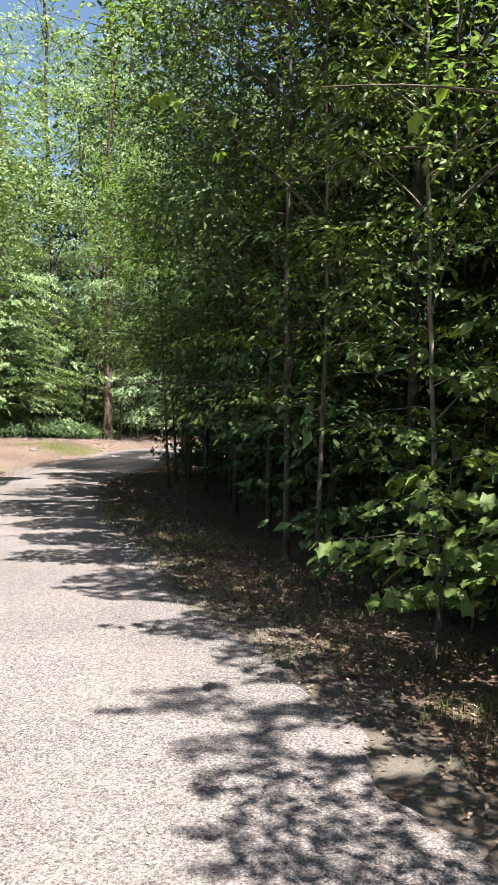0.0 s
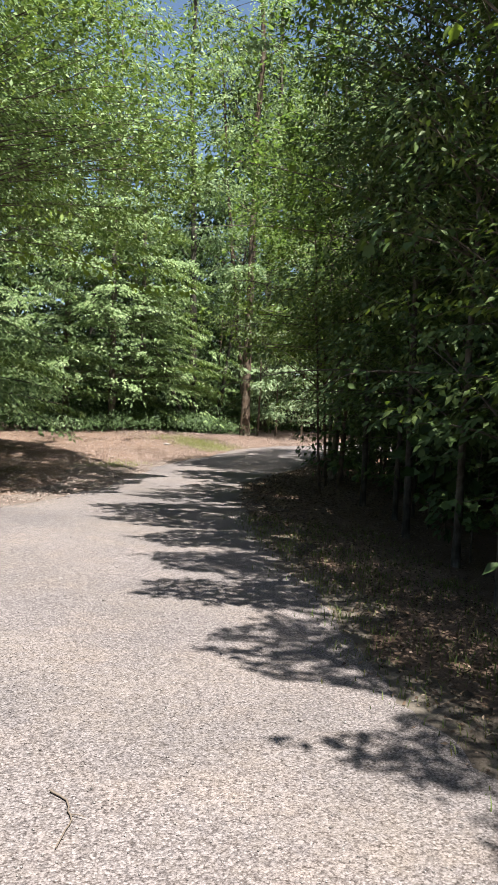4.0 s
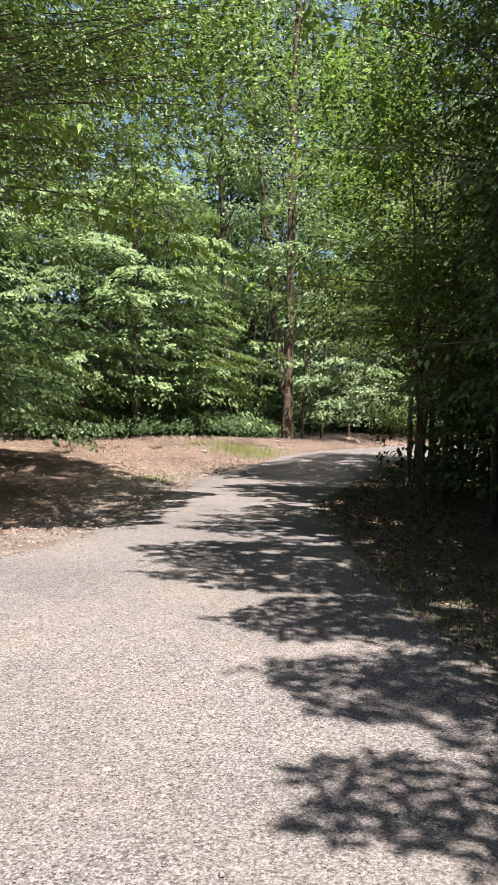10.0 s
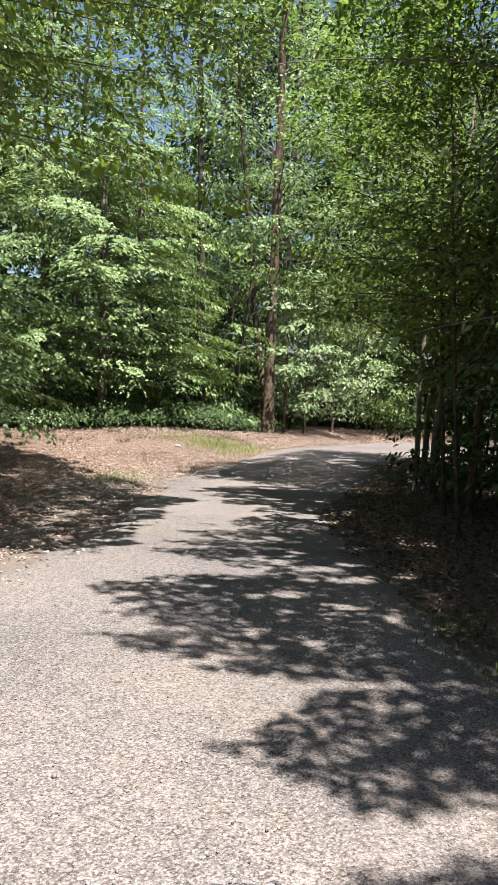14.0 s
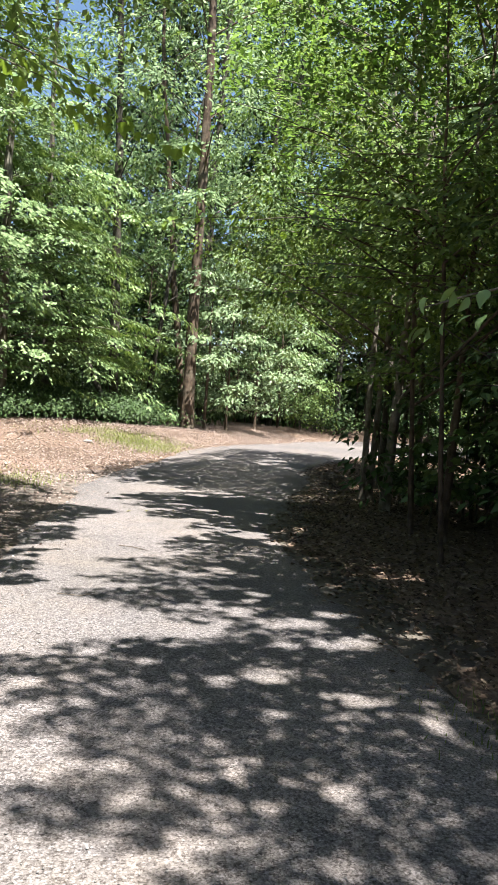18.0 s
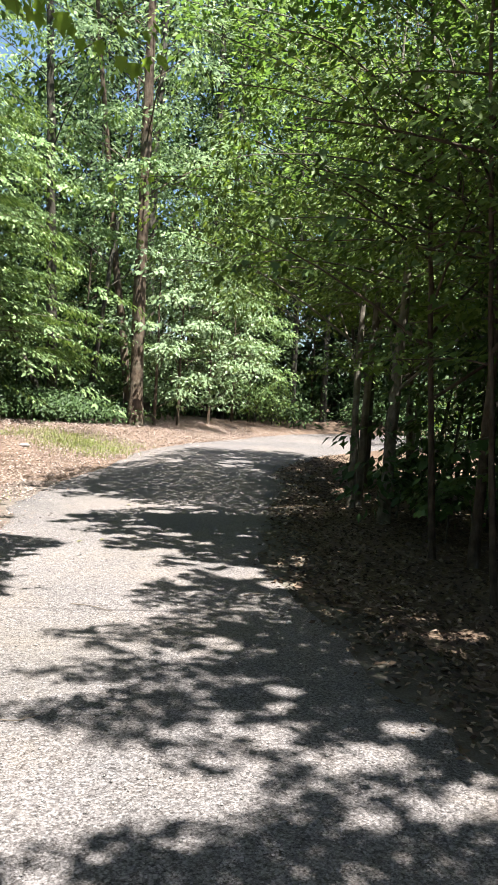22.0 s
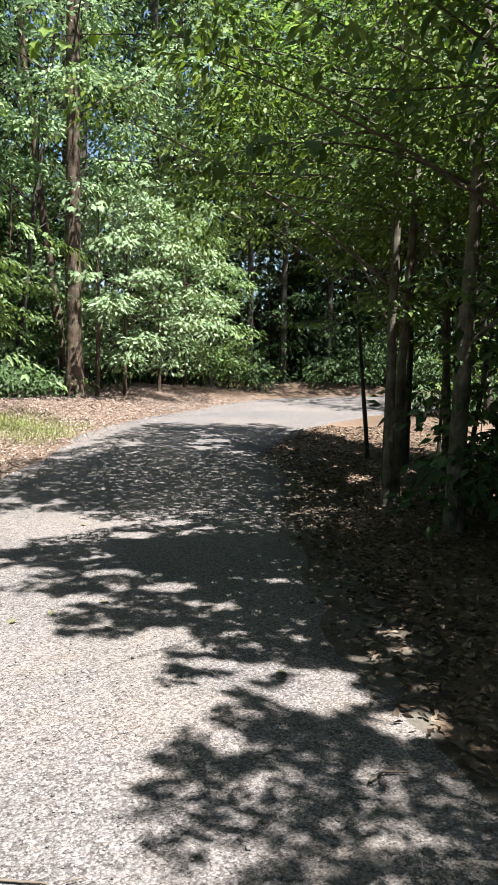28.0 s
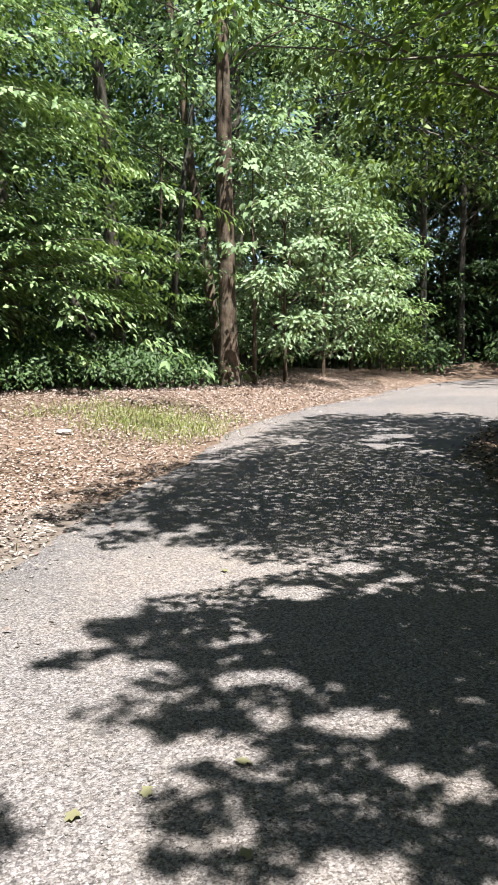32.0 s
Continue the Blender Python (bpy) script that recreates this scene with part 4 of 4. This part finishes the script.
while len(DEEP) < 66:
    zone = len(DEEP) % 6
    if zone == 0:
        x, y = r.uniform(7.0, 13), r.uniform(-2, 22)
    elif zone in (1, 2, 3):
        x, y = r.uniform(-18, 24), r.uniform(36.5, 52)
    elif zone == 4:
        x, y = r.uniform(-22, -11), r.uniform(12, 42)
    else:
        x, y = r.uniform(10, 24), r.uniform(42, 47)
    if zone not in (0, 4) and not inside(np.float64(x), np.float64(y - 1.5), BACK):
        continue
    if all((x - a) ** 2 + (y - b) ** 2 > 3.2 for a, b in DEEP) and not (-5 < x < 4 and y < 42):
        DEEP.append((x, y))
DEEP += [(5.4, 14.4), (6.7, 17.6), (6.2, 20.8), (7.4, 22.6), (5.9, 9.8), (7.3, 12.4), (8.0, 15.2), (6.6, 6.0), (4.9, 11.6), (8.4, 19.6), (9.4, 25.6), (11.6, 25.0), (12.4, 27.6), (14.8, 26.4), (16.5, 28.8), (9.3, 29.4), (11.6, 31.0), (13.6, 31.6), (14.0, 42.6), (17.5, 42.2), (20.5, 43.0)]
for n, (x, y) in enumerate(DEEP):
    tall = r.uniform(6.5, 9.5) if 4 < x < 9 and (y < 8 or 13.5 < y < 30) else r.uniform(10, 14) if x > 4 and y < 30 else r.uniform(17, 26)
    tall = tall * 0.5 if -7 < x < 1.0 and y > 34 else tall
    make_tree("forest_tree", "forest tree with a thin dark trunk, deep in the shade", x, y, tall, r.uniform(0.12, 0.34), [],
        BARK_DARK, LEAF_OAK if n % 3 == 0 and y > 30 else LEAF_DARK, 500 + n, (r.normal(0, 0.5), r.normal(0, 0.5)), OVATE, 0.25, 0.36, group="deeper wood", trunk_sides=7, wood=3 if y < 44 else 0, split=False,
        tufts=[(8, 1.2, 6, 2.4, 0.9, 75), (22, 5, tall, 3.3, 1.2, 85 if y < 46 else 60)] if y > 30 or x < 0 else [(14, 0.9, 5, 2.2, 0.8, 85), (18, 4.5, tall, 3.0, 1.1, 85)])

# Shrubs that close the wood near the ground.
def bank_foot(x):
    return float(np.interp(x, [-12, -9, -4.5, -2.4, -0.8, 0.6, 2.4, 4.3], [28.4, 28.6, 29.8, 30.8, 31.6, 32.2, 33.2, 35.0]))


SHRUBS = []
for _ in range(46):
    x = r.uniform(-10, 1.0)
    SHRUBS.append((x, bank_foot(x) + r.uniform(0.0, 2.2), r.uniform(0.35, 0.95), LEAF_DARK if r.uniform() < 0.75 else LEAF_OAK, 0.10))
for k in range(44):
    x = r.uniform(-14, 5)
    SHRUBS.append((x, bank_foot(x) + r.uniform(3.0, 8.0), r.uniform(2.0, 4.4), LEAF_DARK, 0.16))
SHRUBS += [(r.uniform(-2.2, 0.6), r.uniform(31.2, 32.0), r.uniform(0.5, 0.9), LEAF_DARK, 0.10) for k in range(9)]
SHRUBS += [(x, bank_foot(x) - r.uniform(0.0, 0.5), r.uniform(0.3, 0.7), LEAF_DARK, 0.09) for x in r.uniform(-5.5, 1.0, 14)]
SHRUBS += ([(6.6, 38.4, 1.5, LEAF_BRIGHT, 0.10), (5.9, 37.9, 1.1, LEAF_BRIGHT, 0.10), (7.6, 40.6, 1.6, LEAF_MAPLE, 0.12), (-4.9, 29.3, 0.6, LEAF_PALE, 0.09)] +
          [(r.uniform(3.7, 8.0), r.uniform(1, 21.5), r.uniform(1.4, 3.4), LEAF_DARK, 0.14) for _ in range(52)] +
          [(r.uniform(6.2, 10.5), r.uniform(22.0, 26.0), r.uniform(1.2, 3.2), LEAF_BRIGHT, 0.11) for _ in range(12)] +
          [(r.uniform(-13.5, -8.0), r.uniform(15, 30), r.uniform(1.4, 3.0), LEAF_DARK, 0.16) for _ in range(24)] +
          [(x, np.interp(x, [6.9, 8.4, 11.5, 18, 24], [37.7, 38.5, 39.5, 40.3, 41]) + r.uniform(0, 1.6), r.uniform(0.8, 2.6), LEAF_DARK, 0.16) for x in 6.9 + 17 * r.uniform(0, 1, 18) ** 1.4] +
          [(r.uniform(7.5, 13), 0, r.uniform(0.5, 1.6), LEAF_DARK, 0.12) for _ in range(10)])
SHRUBS = [(x, y or float(np.interp(x, RIGHT_X[18:], RIGHT_Y[18:])) - 1.2, *rest) for x, y, *rest in SHRUBS]
for n, (x, y, tall, leaf, size) in enumerate(SHRUBS):
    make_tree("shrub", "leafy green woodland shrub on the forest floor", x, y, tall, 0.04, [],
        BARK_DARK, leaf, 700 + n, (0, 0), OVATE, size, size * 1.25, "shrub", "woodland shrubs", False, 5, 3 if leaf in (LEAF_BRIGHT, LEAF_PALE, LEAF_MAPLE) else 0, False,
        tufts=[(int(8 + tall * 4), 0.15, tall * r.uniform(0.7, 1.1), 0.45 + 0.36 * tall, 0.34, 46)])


# ---- far woods: leaf walls that close the wood ----
def far_woods(label, line, deep, tall, count, seed, size=0.42):
    r = np.random.default_rng(seed)
    line = np.asarray(line, float)
    d = np.r_[0, np.cumsum(np.linalg.norm(np.diff(line, axis=0), axis=1))]
    got = []
    for _ in range(count):
        at = r.uniform(0, d[-1])
        c = np.array([np.interp(at, d, line[:, 0]), np.interp(at, d, line[:, 1]), r.uniform(0.0, 1) ** 1.4 * tall])
        c[:2] += r.normal(0, deep, 2)
        if -9 < c[0] < -2 and c[1] > 40 and c[2] > 13:
            continue
        got.append(clump(c, r.uniform(1.0, 1.9) * size / 0.42, 90, size, r))
    at, along, normal, sizes = (np.concatenate(c) for c in zip(*got))
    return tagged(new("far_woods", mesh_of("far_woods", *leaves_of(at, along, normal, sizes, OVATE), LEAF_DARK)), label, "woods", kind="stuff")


far_woods("dense far woods behind the roadside trees", [(15, -10), (15, 30)], 1.0, 7, 170, 901)
far_woods("dense shaded undergrowth within the roadside wood", [(6.9, -3), (6.9, 20)], 0.7, 6.5, 150, 906, 0.30)
far_woods("dense far woods beyond the bend", [(-26, 53), (36, 53), (40, 32)], 1.5, 24, 620, 902, 0.55)
far_woods("dense undergrowth deep in the wood", [(-22, 46), (30, 47)], 1.2, 6, 260, 905)
far_woods("dense dark thicket beyond the bend", [(5.5, 43.5), (10, 43.0), (18, 42.5), (28, 40)], 1.0, 11, 330, 907, 0.30)
far_woods("tall dark wood behind the oaks", [(-17, 47), (-4, 48.5), (10, 48)], 1.3, 22, 500, 908, 0.42)
far_woods("dark wood behind the beeches on the bank", [(-13.5, 22), (-10.5, 33), (-5, 42), (3, 44)], 0.9, 10, 300, 909, 0.32)
far_woods("dense far woods behind the beeches", [(-22, 8), (-22, 52)], 1.2, 13, 300, 903)
far_woods("dense far woods across the drive", [(-17, 10), (-13, -14), (0, -20), (15, -12)], 1.2, 15, 240, 904, 0.6)


# ---- loose stuff on the ground ----
def scatter_leaves(name, label, xy, sizes, material, seed, lift=0.012, category="leaf litter"):
    r = np.random.default_rng(seed)
    n = len(xy)
    a = r.uniform(0, 2 * math.pi, n)
    at = np.column_stack([xy, height(xy[:, 0], xy[:, 1]) + lift * r.uniform(0.2, 2.0, n)])
    along = np.stack([np.cos(a), np.sin(a), r.normal(0, 0.25, n)], -1)
    normal = np.array([0, 0, 1.0]) + r.normal(0, 0.35, (n, 3))
    return tagged(new(name, mesh_of(name, *leaves_of(at, along, normal, sizes, OVATE), material)), label, category, kind="stuff")


def strewn(r, n, x0, x1, y0, y1, test):
    p = np.column_stack([r.uniform(x0, x1, n), r.uniform(y0, y1, n)])
    return p[test(p[:, 0], p[:, 1])]


r = np.random.default_rng(21)
bank = strewn(r, 170000, -12, 7.0, 10.5, 38, lambda x, y: (x < left_edge(y) + 0.15 * r.normal(size=len(x)) - 0.1 + np.where(y > 26, 0.7, 0.5) * r.uniform(size=len(x)) ** 3) & (r.uniform(size=len(x)) < np.clip(1.1 - (left_edge(y) - x) / 14, 0.3, 1)) & ((y > 15.2) | (x < -3.6) | (r.uniform(size=len(x)) < 0.6)))
zone = strewn(r, 90000, -7, 5, 22.5, 36, lambda x, y: (x < left_edge(y) + 0.25 * r.normal(size=len(x)) - 0.15) & (from_left_edge(x, y) < 4.0) & (r.uniform(size=len(x)) < np.clip(1.2 - from_left_edge(x, y) / 5, 0.3, 1)))
bank = np.concatenate([bank, zone])
scatter_leaves("leaf_litter", "dry pinkish-brown beech leaves strewn under the trees", bank, r.uniform(0.026, 0.056, len(bank)), LITTER, 31)
floor_bits = strewn(r, 22000, -14, -3.2, -8, 15, lambda x, y: (x < left_edge(y) - 0.5 * r.uniform(size=len(x))) & (r.uniform(size=len(x)) < 0.75))
bank = np.concatenate([bank, floor_bits])
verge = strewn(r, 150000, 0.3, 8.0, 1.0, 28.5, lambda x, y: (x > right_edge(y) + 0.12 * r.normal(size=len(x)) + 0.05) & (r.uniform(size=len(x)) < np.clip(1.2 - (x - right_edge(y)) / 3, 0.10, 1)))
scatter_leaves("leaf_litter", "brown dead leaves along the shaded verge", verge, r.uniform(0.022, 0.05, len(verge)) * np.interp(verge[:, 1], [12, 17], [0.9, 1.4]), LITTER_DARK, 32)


def loose_stones():
    r = np.random.default_rng(41)
    y = r.uniform(2.2, 25, 9000)
    u = r.uniform(0, 1, len(y))
    x = left_edge(y) * (1 - u) + right_edge(y) * u
    size = r.uniform(0.003, 0.0068, len(y)) * np.where(r.uniform(size=len(y)) < 0.03, 1.9, 1)
    ball = np.array([[1, 0, 0], [0, 1, 0], [-1, 0, 0], [0, -1, 0], [0, 0, 0.7], [0, 0, -0.5]])
    tris = np.array([[0, 1, 4], [1, 2, 4], [2, 3, 4], [3, 0, 4], [1, 0, 5], [2, 1, 5], [3, 2, 5], [0, 3, 5]])
    a = r.uniform(0, 6.28, len(y))
    c, s_ = np.cos(a), np.sin(a)
    jitter = ball[None] * r.uniform(0.6, 1.35, (len(y), 6, 3)) * size[:, None, None]
    v = np.stack([jitter[..., 0] * c[:, None] - jitter[..., 1] * s_[:, None], jitter[..., 0] * s_[:, None] + jitter[..., 1] * c[:, None], jitter[..., 2]], -1)
    v += np.stack([x, y, slope(y) + 0.012 * np.sin(u * math.pi) + size * 0.25], -1)[:, None]
    f = tris[None] + (np.arange(len(y)) * 6)[:, None, None]
    tagged(new("gravel_stones", mesh_of("gravel_stones", v.reshape(-1, 3), f.reshape(-1, 3), STONES)), "loose pale grey stones strewn over the drive", "gravel", kind="stuff")


loose_stones()


def grass(label, xy, long, seed, material=GRASS):
    r = np.random.default_rng(seed)
    n = len(xy)
    a, tilt = r.uniform(0, 6.28, n), r.uniform(0.15, 0.9, n)
    size = long * r.uniform(0.4, 1.2, n)
    out = np.stack([np.cos(a), np.sin(a), 0 * a], -1)
    side = np.stack([-np.sin(a), np.cos(a), 0 * a], -1) * 0.0035
    foot = np.column_stack([xy, height(xy[:, 0], xy[:, 1]) - 0.014])
    mid = foot + out * (size * tilt * 0.35)[:, None] + np.array([0, 0, 1]) * (size * 0.6)[:, None]
    tip = foot + out * (size * tilt)[:, None] + np.array([0, 0, 1]) * (size * (1 - 0.3 * tilt))[:, None]
    v = np.stack([foot - side, foot + side, mid + side * 0.8, mid - side * 0.8, tip], 1)
    f = np.array([[0, 1, 2], [0, 2, 3], [3, 2, 4]])[None] + (np.arange(n) * 5)[:, None, None]
    tagged(new("grass", mesh_of("grass", v.reshape(-1, 3), f.reshape(-1, 3), material)), label, "grass", kind="stuff")


r = np.random.default_rng(51)
tuft = np.column_stack([r.uniform(0.9, 3.0, 260), r.uniform(3.2, 14, 260)])
tuft[:, 0] += right_edge(tuft[:, 1]) - 1.0
grass("thin shaded grass along the verge", np.repeat(tuft, 26, 0) + r.normal(0, 0.14, (260 * 26, 2)), 0.075, 52)
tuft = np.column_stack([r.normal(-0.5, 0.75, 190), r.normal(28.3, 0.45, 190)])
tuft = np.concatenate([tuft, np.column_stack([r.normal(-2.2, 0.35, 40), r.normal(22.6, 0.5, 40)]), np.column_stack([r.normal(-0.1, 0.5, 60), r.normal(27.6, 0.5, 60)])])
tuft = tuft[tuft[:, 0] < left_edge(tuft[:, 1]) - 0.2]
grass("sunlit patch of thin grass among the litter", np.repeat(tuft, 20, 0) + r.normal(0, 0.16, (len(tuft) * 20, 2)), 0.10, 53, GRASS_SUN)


# ---- single leafy branches that reach over the drive, leaf by leaf ----
LEAF_SHAPES = {
    "lobed": LOBED,
    "long": (np.array([[0, 0, 0], [0.22, 0.17, 0.03], [0.5, 0.21, 0.04], [0.78, 0.12, 0.0], [1, 0, -0.10], [0.78, -0.12, 0.0], [0.5, -0.21, 0.04], [0.22, -0.17, 0.03], [0.5, 0, -0.02]]),
             np.array([[i, (i + 1) % 8, 8] for i in range(8)]))}
LEAF_MESHES = {}


def leaf_mesh(shape, material, k):
    key = shape, material.name, k
    if key not in LEAF_MESHES:
        outline, tris = LEAF_SHAPES[shape]
        r = np.random.default_rng(800 + k)
        v = outline * np.array([1, r.uniform(0.85, 1.15), 1.0]) + r.normal(0, 0.018, outline.shape)
        v[:, 2] -= 0.22 * v[:, 0] ** 2 - 0.10 * np.abs(v[:, 1])
        stalk = np.array([[-0.28, 0.006, 0.02], [-0.28, -0.006, 0.02], [0, 0, 0]])
        LEAF_MESHES[key] = mesh_of("leaf", np.concatenate([v, stalk]), np.concatenate([tris, [[len(v), len(v) + 1, len(v) + 2]]]), material)
    return LEAF_MESHES[key]


def leafy_branch(tree, foot_z, tip, count, size, shape, material, seed, spread=0.30, droop=0.10):
    """A limb of a tree that ends in a spray of separate leaves."""
    r = np.random.default_rng(seed)
    base = np.array(tree.location)
    tip = np.array(tip) - base
    foot = np.array([0, 0, foot_z])
    bow = foot * 0.45 + tip * 0.55 + np.array([0, 0, 0.12 * np.linalg.norm(tip - foot)])
    q = np.linspace(0, 1, 12)[:, None]
    line = (1 - q) ** 2 * foot + 2 * q * (1 - q) * bow + q**2 * tip
    limb = part("limb", mesh_of("limb", *tube(line, np.linspace(0.016, 0.003, 12), 5), BARK_GREY, True), tree, "slender leafy branch over the gravel")
    way = unit(line[-1] - line[-4])
    side = unit(np.cross(way, (0, 0, 1.0)))
    for n in range(count):
        back = r.uniform(0, 1) ** 1.3 * 0.7 if n > 2 else 0.02 * n
        on = np.array([np.interp(1 - back, q[:, 0], line[:, i]) for i in range(3)])
        s_ = 1 if n % 2 else -1
        out = side * s_ * r.uniform(0.1, 1.0) * spread * (0.4 + 1.1 * back) + np.array([0, 0, -1]) * r.uniform(-0.6, 1.3) * droop
        p = on + out
        if not shaded((p + base)[None])[0]:
            continue
        ahead = unit(way * r.uniform(0.2, 0.9) + side * s_ * r.uniform(0.3, 1.0) + np.array([0, 0, -1]) * r.uniform(0.1, 0.9))
        up = unit(np.array([0, 0, 1.0]) + r.normal(0, 0.45, 3))
        across = unit(np.cross(up, ahead))
        up = np.cross(ahead, across)
        leaf = part("leaf", leaf_mesh(shape, material, n % 4), limb)
        k = size * r.uniform(0.7, 1.2)
        m = Matrix([[*(c * k)] for c in np.stack([ahead, across, up], 1)]).to_4x4()
        m.translation = Vector(p)
        leaf.matrix_basis = m


ROADSIDE = [o for o in scene.objects if o.name.startswith("roadside_tree")]


def nearest(x, y):
    return min(ROADSIDE, key=lambda o: (o.location.x - x) ** 2 + (o.location.y - y) ** 2)


for n, (tree, foot_z, tip, count, size, shape, material, spread) in enumerate([
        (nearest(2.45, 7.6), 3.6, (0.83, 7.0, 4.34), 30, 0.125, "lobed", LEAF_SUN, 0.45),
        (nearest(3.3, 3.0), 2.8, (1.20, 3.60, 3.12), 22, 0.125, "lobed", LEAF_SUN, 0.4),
        (nearest(2.6, 9.35), 2.9, (1.12, 8.55, 2.98), 22, 0.115, "lobed", LEAF_MAPLE, 0.4),
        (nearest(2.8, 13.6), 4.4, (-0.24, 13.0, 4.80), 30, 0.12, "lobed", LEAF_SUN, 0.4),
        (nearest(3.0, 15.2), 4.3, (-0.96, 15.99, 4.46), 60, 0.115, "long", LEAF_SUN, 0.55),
        (nearest(2.8, 13.6), 2.3, (-0.08, 13.4, 1.80), 44, 0.10, "long", LEAF_SPRING, 0.5),
        (nearest(2.68, 18.9), 3.2, (0.07, 17.93, 3.10), 30, 0.11, "long", LEAF_MAPLE, 0.35),
        (nearest(2.98, 22.57), 4.0, (-0.44, 22.64, 4.0), 34, 0.115, "lobed", LEAF_SUN, 0.4),
        (nearest(2.68, 18.9), 2.8, (0.28, 18.1, 2.70), 22, 0.11, "lobed", LEAF_MAPLE, 0.35),
        (nearest(2.87, 21.27), 2.9, (0.60, 20.40, 2.72), 30, 0.11, "lobed", LEAF_MAPLE, 0.45),
        (nearest(2.6, 9.35), 1.5, (1.76, 9.26, 1.50), 14, 0.11, "lobed", LEAF_MAPLE, 0.30),
        (nearest(2.9, 11.6), 2.0, (1.9, 9.6, 2.3), 20, 0.11, "lobed", LEAF_MAPLE, 0.35),
        (young[0], 3.4, (1.0, 30.5, 4.2), 40, 0.13, "lobed", LEAF_PALE, 0.6),
        (young[0], 3.0, (1.5, 30.9, 3.6), 40, 0.13, "lobed", LEAF_PALE, 0.6),
        (young[0], 2.4, (1.1, 31.0, 2.9), 36, 0.13, "lobed", LEAF_PALE, 0.6),
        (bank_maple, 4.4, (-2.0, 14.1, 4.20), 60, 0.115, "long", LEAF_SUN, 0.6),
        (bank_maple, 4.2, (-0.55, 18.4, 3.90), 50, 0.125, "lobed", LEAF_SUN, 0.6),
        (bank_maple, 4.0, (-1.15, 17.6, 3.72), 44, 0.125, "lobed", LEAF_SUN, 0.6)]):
    leafy_branch(tree, foot_z, tip, count, size, shape, material, 820 + n, spread)


# ---- small things on the drive and its edges ----
def stick(label, points, thick, seed):
    """A fallen twig: a crooked tapered stem, bent through the points, with one short spur."""
    r = np.random.default_rng(seed)
    pts = np.array([(x, y, 0.018 + float(slope(y))) for x, y in points])
    q = np.linspace(0, 1, 16)
    k = np.linspace(0, 1, len(pts))
    line = np.stack([np.interp(q, k, pts[:, i]) for i in range(3)], -1)
    line[1:-1] = 0.25 * line[:-2] + 0.5 * line[1:-1] + 0.25 * line[2:]
    line += r.normal(0, thick * 0.35, line.shape) * np.array([1, 1, 0.3])
    base = line.mean(0) * np.array([1, 1, 0])
    spur = np.array([line[9], line[9] + (line[11] - line[9]) * 0.6 + np.array([0.02, 0.03, 0.006]), line[9] + (line[11] - line[9]) * 1.1 + np.array([0.05, 0.05, 0.004])])
    root = tagged(new("stick"), label, "stick", "twigs fallen on the drive")
    root.location = base
    part("stem", mesh_of("stem", *tube(line - base, np.linspace(thick * 0.8, thick * 0.45, 16), 6), TWIG, True), root)
    part("spur", mesh_of("spur", *tube(spur - base, [thick * 0.5, thick * 0.4, thick * 0.2], 5), TWIG, True), root)


stick("thin curved dead twig lying on the gravel", [(-0.63, 5.45), (-0.55, 5.38), (-0.51, 5.24), (-0.53, 5.04)], 0.006, 1)
stick("long thin dry twig lying on the gravel", [(-0.99, 17.71), (-0.87, 17.66), (-0.75, 17.52)], 0.005, 2)
stick("bare grey twig at the shaded verge", [(0.22, 17.85), (0.30, 17.90), (0.40, 17.87)], 0.008, 3)
stick("short pale piece of dead wood among the litter", [(-1.59, 28.11), (-1.46, 27.95), (-1.34, 27.79)], 0.04, 5)
stick("short dry twig lying on the gravel", [(-1.45, 15.9), (-1.3, 15.85), (-1.2, 15.9)], 0.004, 4)


def rock(label, x, y, size, seed, material):
    """A worn stone: a faceted, flattened lump sunk a little into the ground."""
    r = np.random.default_rng(seed)
    bm = bmesh.new()
    bmesh.ops.create_icosphere(bm, subdivisions=2, radius=1)
    for v in bm.verts:
        k = 1 + 0.14 * math.sin(v.co.x * 3 + seed) * math.cos(v.co.y * 4 + seed) + r.uniform(-0.07, 0.07)
        v.co = Vector((v.co.x * size[0] * k, v.co.y * size[1] * k, v.co.z * size[2] * k))
    me = bpy.data.meshes.new("stone")
    bm.to_mesh(me)
    bm.free()
    me.materials.append(material)
    ob = tagged(new("stone", me), label, "stone")
    ob.location = (x, y, float(height(np.float64(x), np.float64(y))) + size[2] * 0.35)


rock("small brown stone at the edge of the gravel", 1.45, 3.1, (0.045, 0.035, 0.028), 2, SOIL)
rock("flat pale stone lying among the dry leaves", -1.37, 27.1, (0.10, 0.07, 0.035), 5, STONES)
rock("small grey stone on the gravel", 0.35, 17.2, (0.022, 0.018, 0.014), 6, STONES)
rock("small grey stone on the gravel", -0.9, 12.6, (0.024, 0.018, 0.013), 7, STONES)
rock("small grey stone on the gravel", -1.3, 9.3, (0.022, 0.02, 0.013), 8, STONES)

YELLOW = leaf_material("fallen_leaf", (0.13, 0.12, 0.065), (0.165, 0.15, 0.085), (0.20, 0.18, 0.11), 0.1)
r = np.random.default_rng(61)
for x, y in ((-0.59, 20.01), (-0.36, 19.65), (-0.79, 19.91), (-0.30, 20.1), (0.29, 18.84), (-0.1, 22.3)):
    ob = tagged(new("fallen_leaf", leaf_mesh("lobed", YELLOW, int(r.integers(4)))), "yellow-green leaf fallen on the gravel", "leaf", "fallen leaves on the drive")
    ob.matrix_world = pose(x, y, 0.022 + float(slope(y)), r.uniform(-6, 6), r.uniform(-6, 6), r.uniform(0, 360)) @ Matrix.Scale(r.uniform(0.045, 0.06), 4)
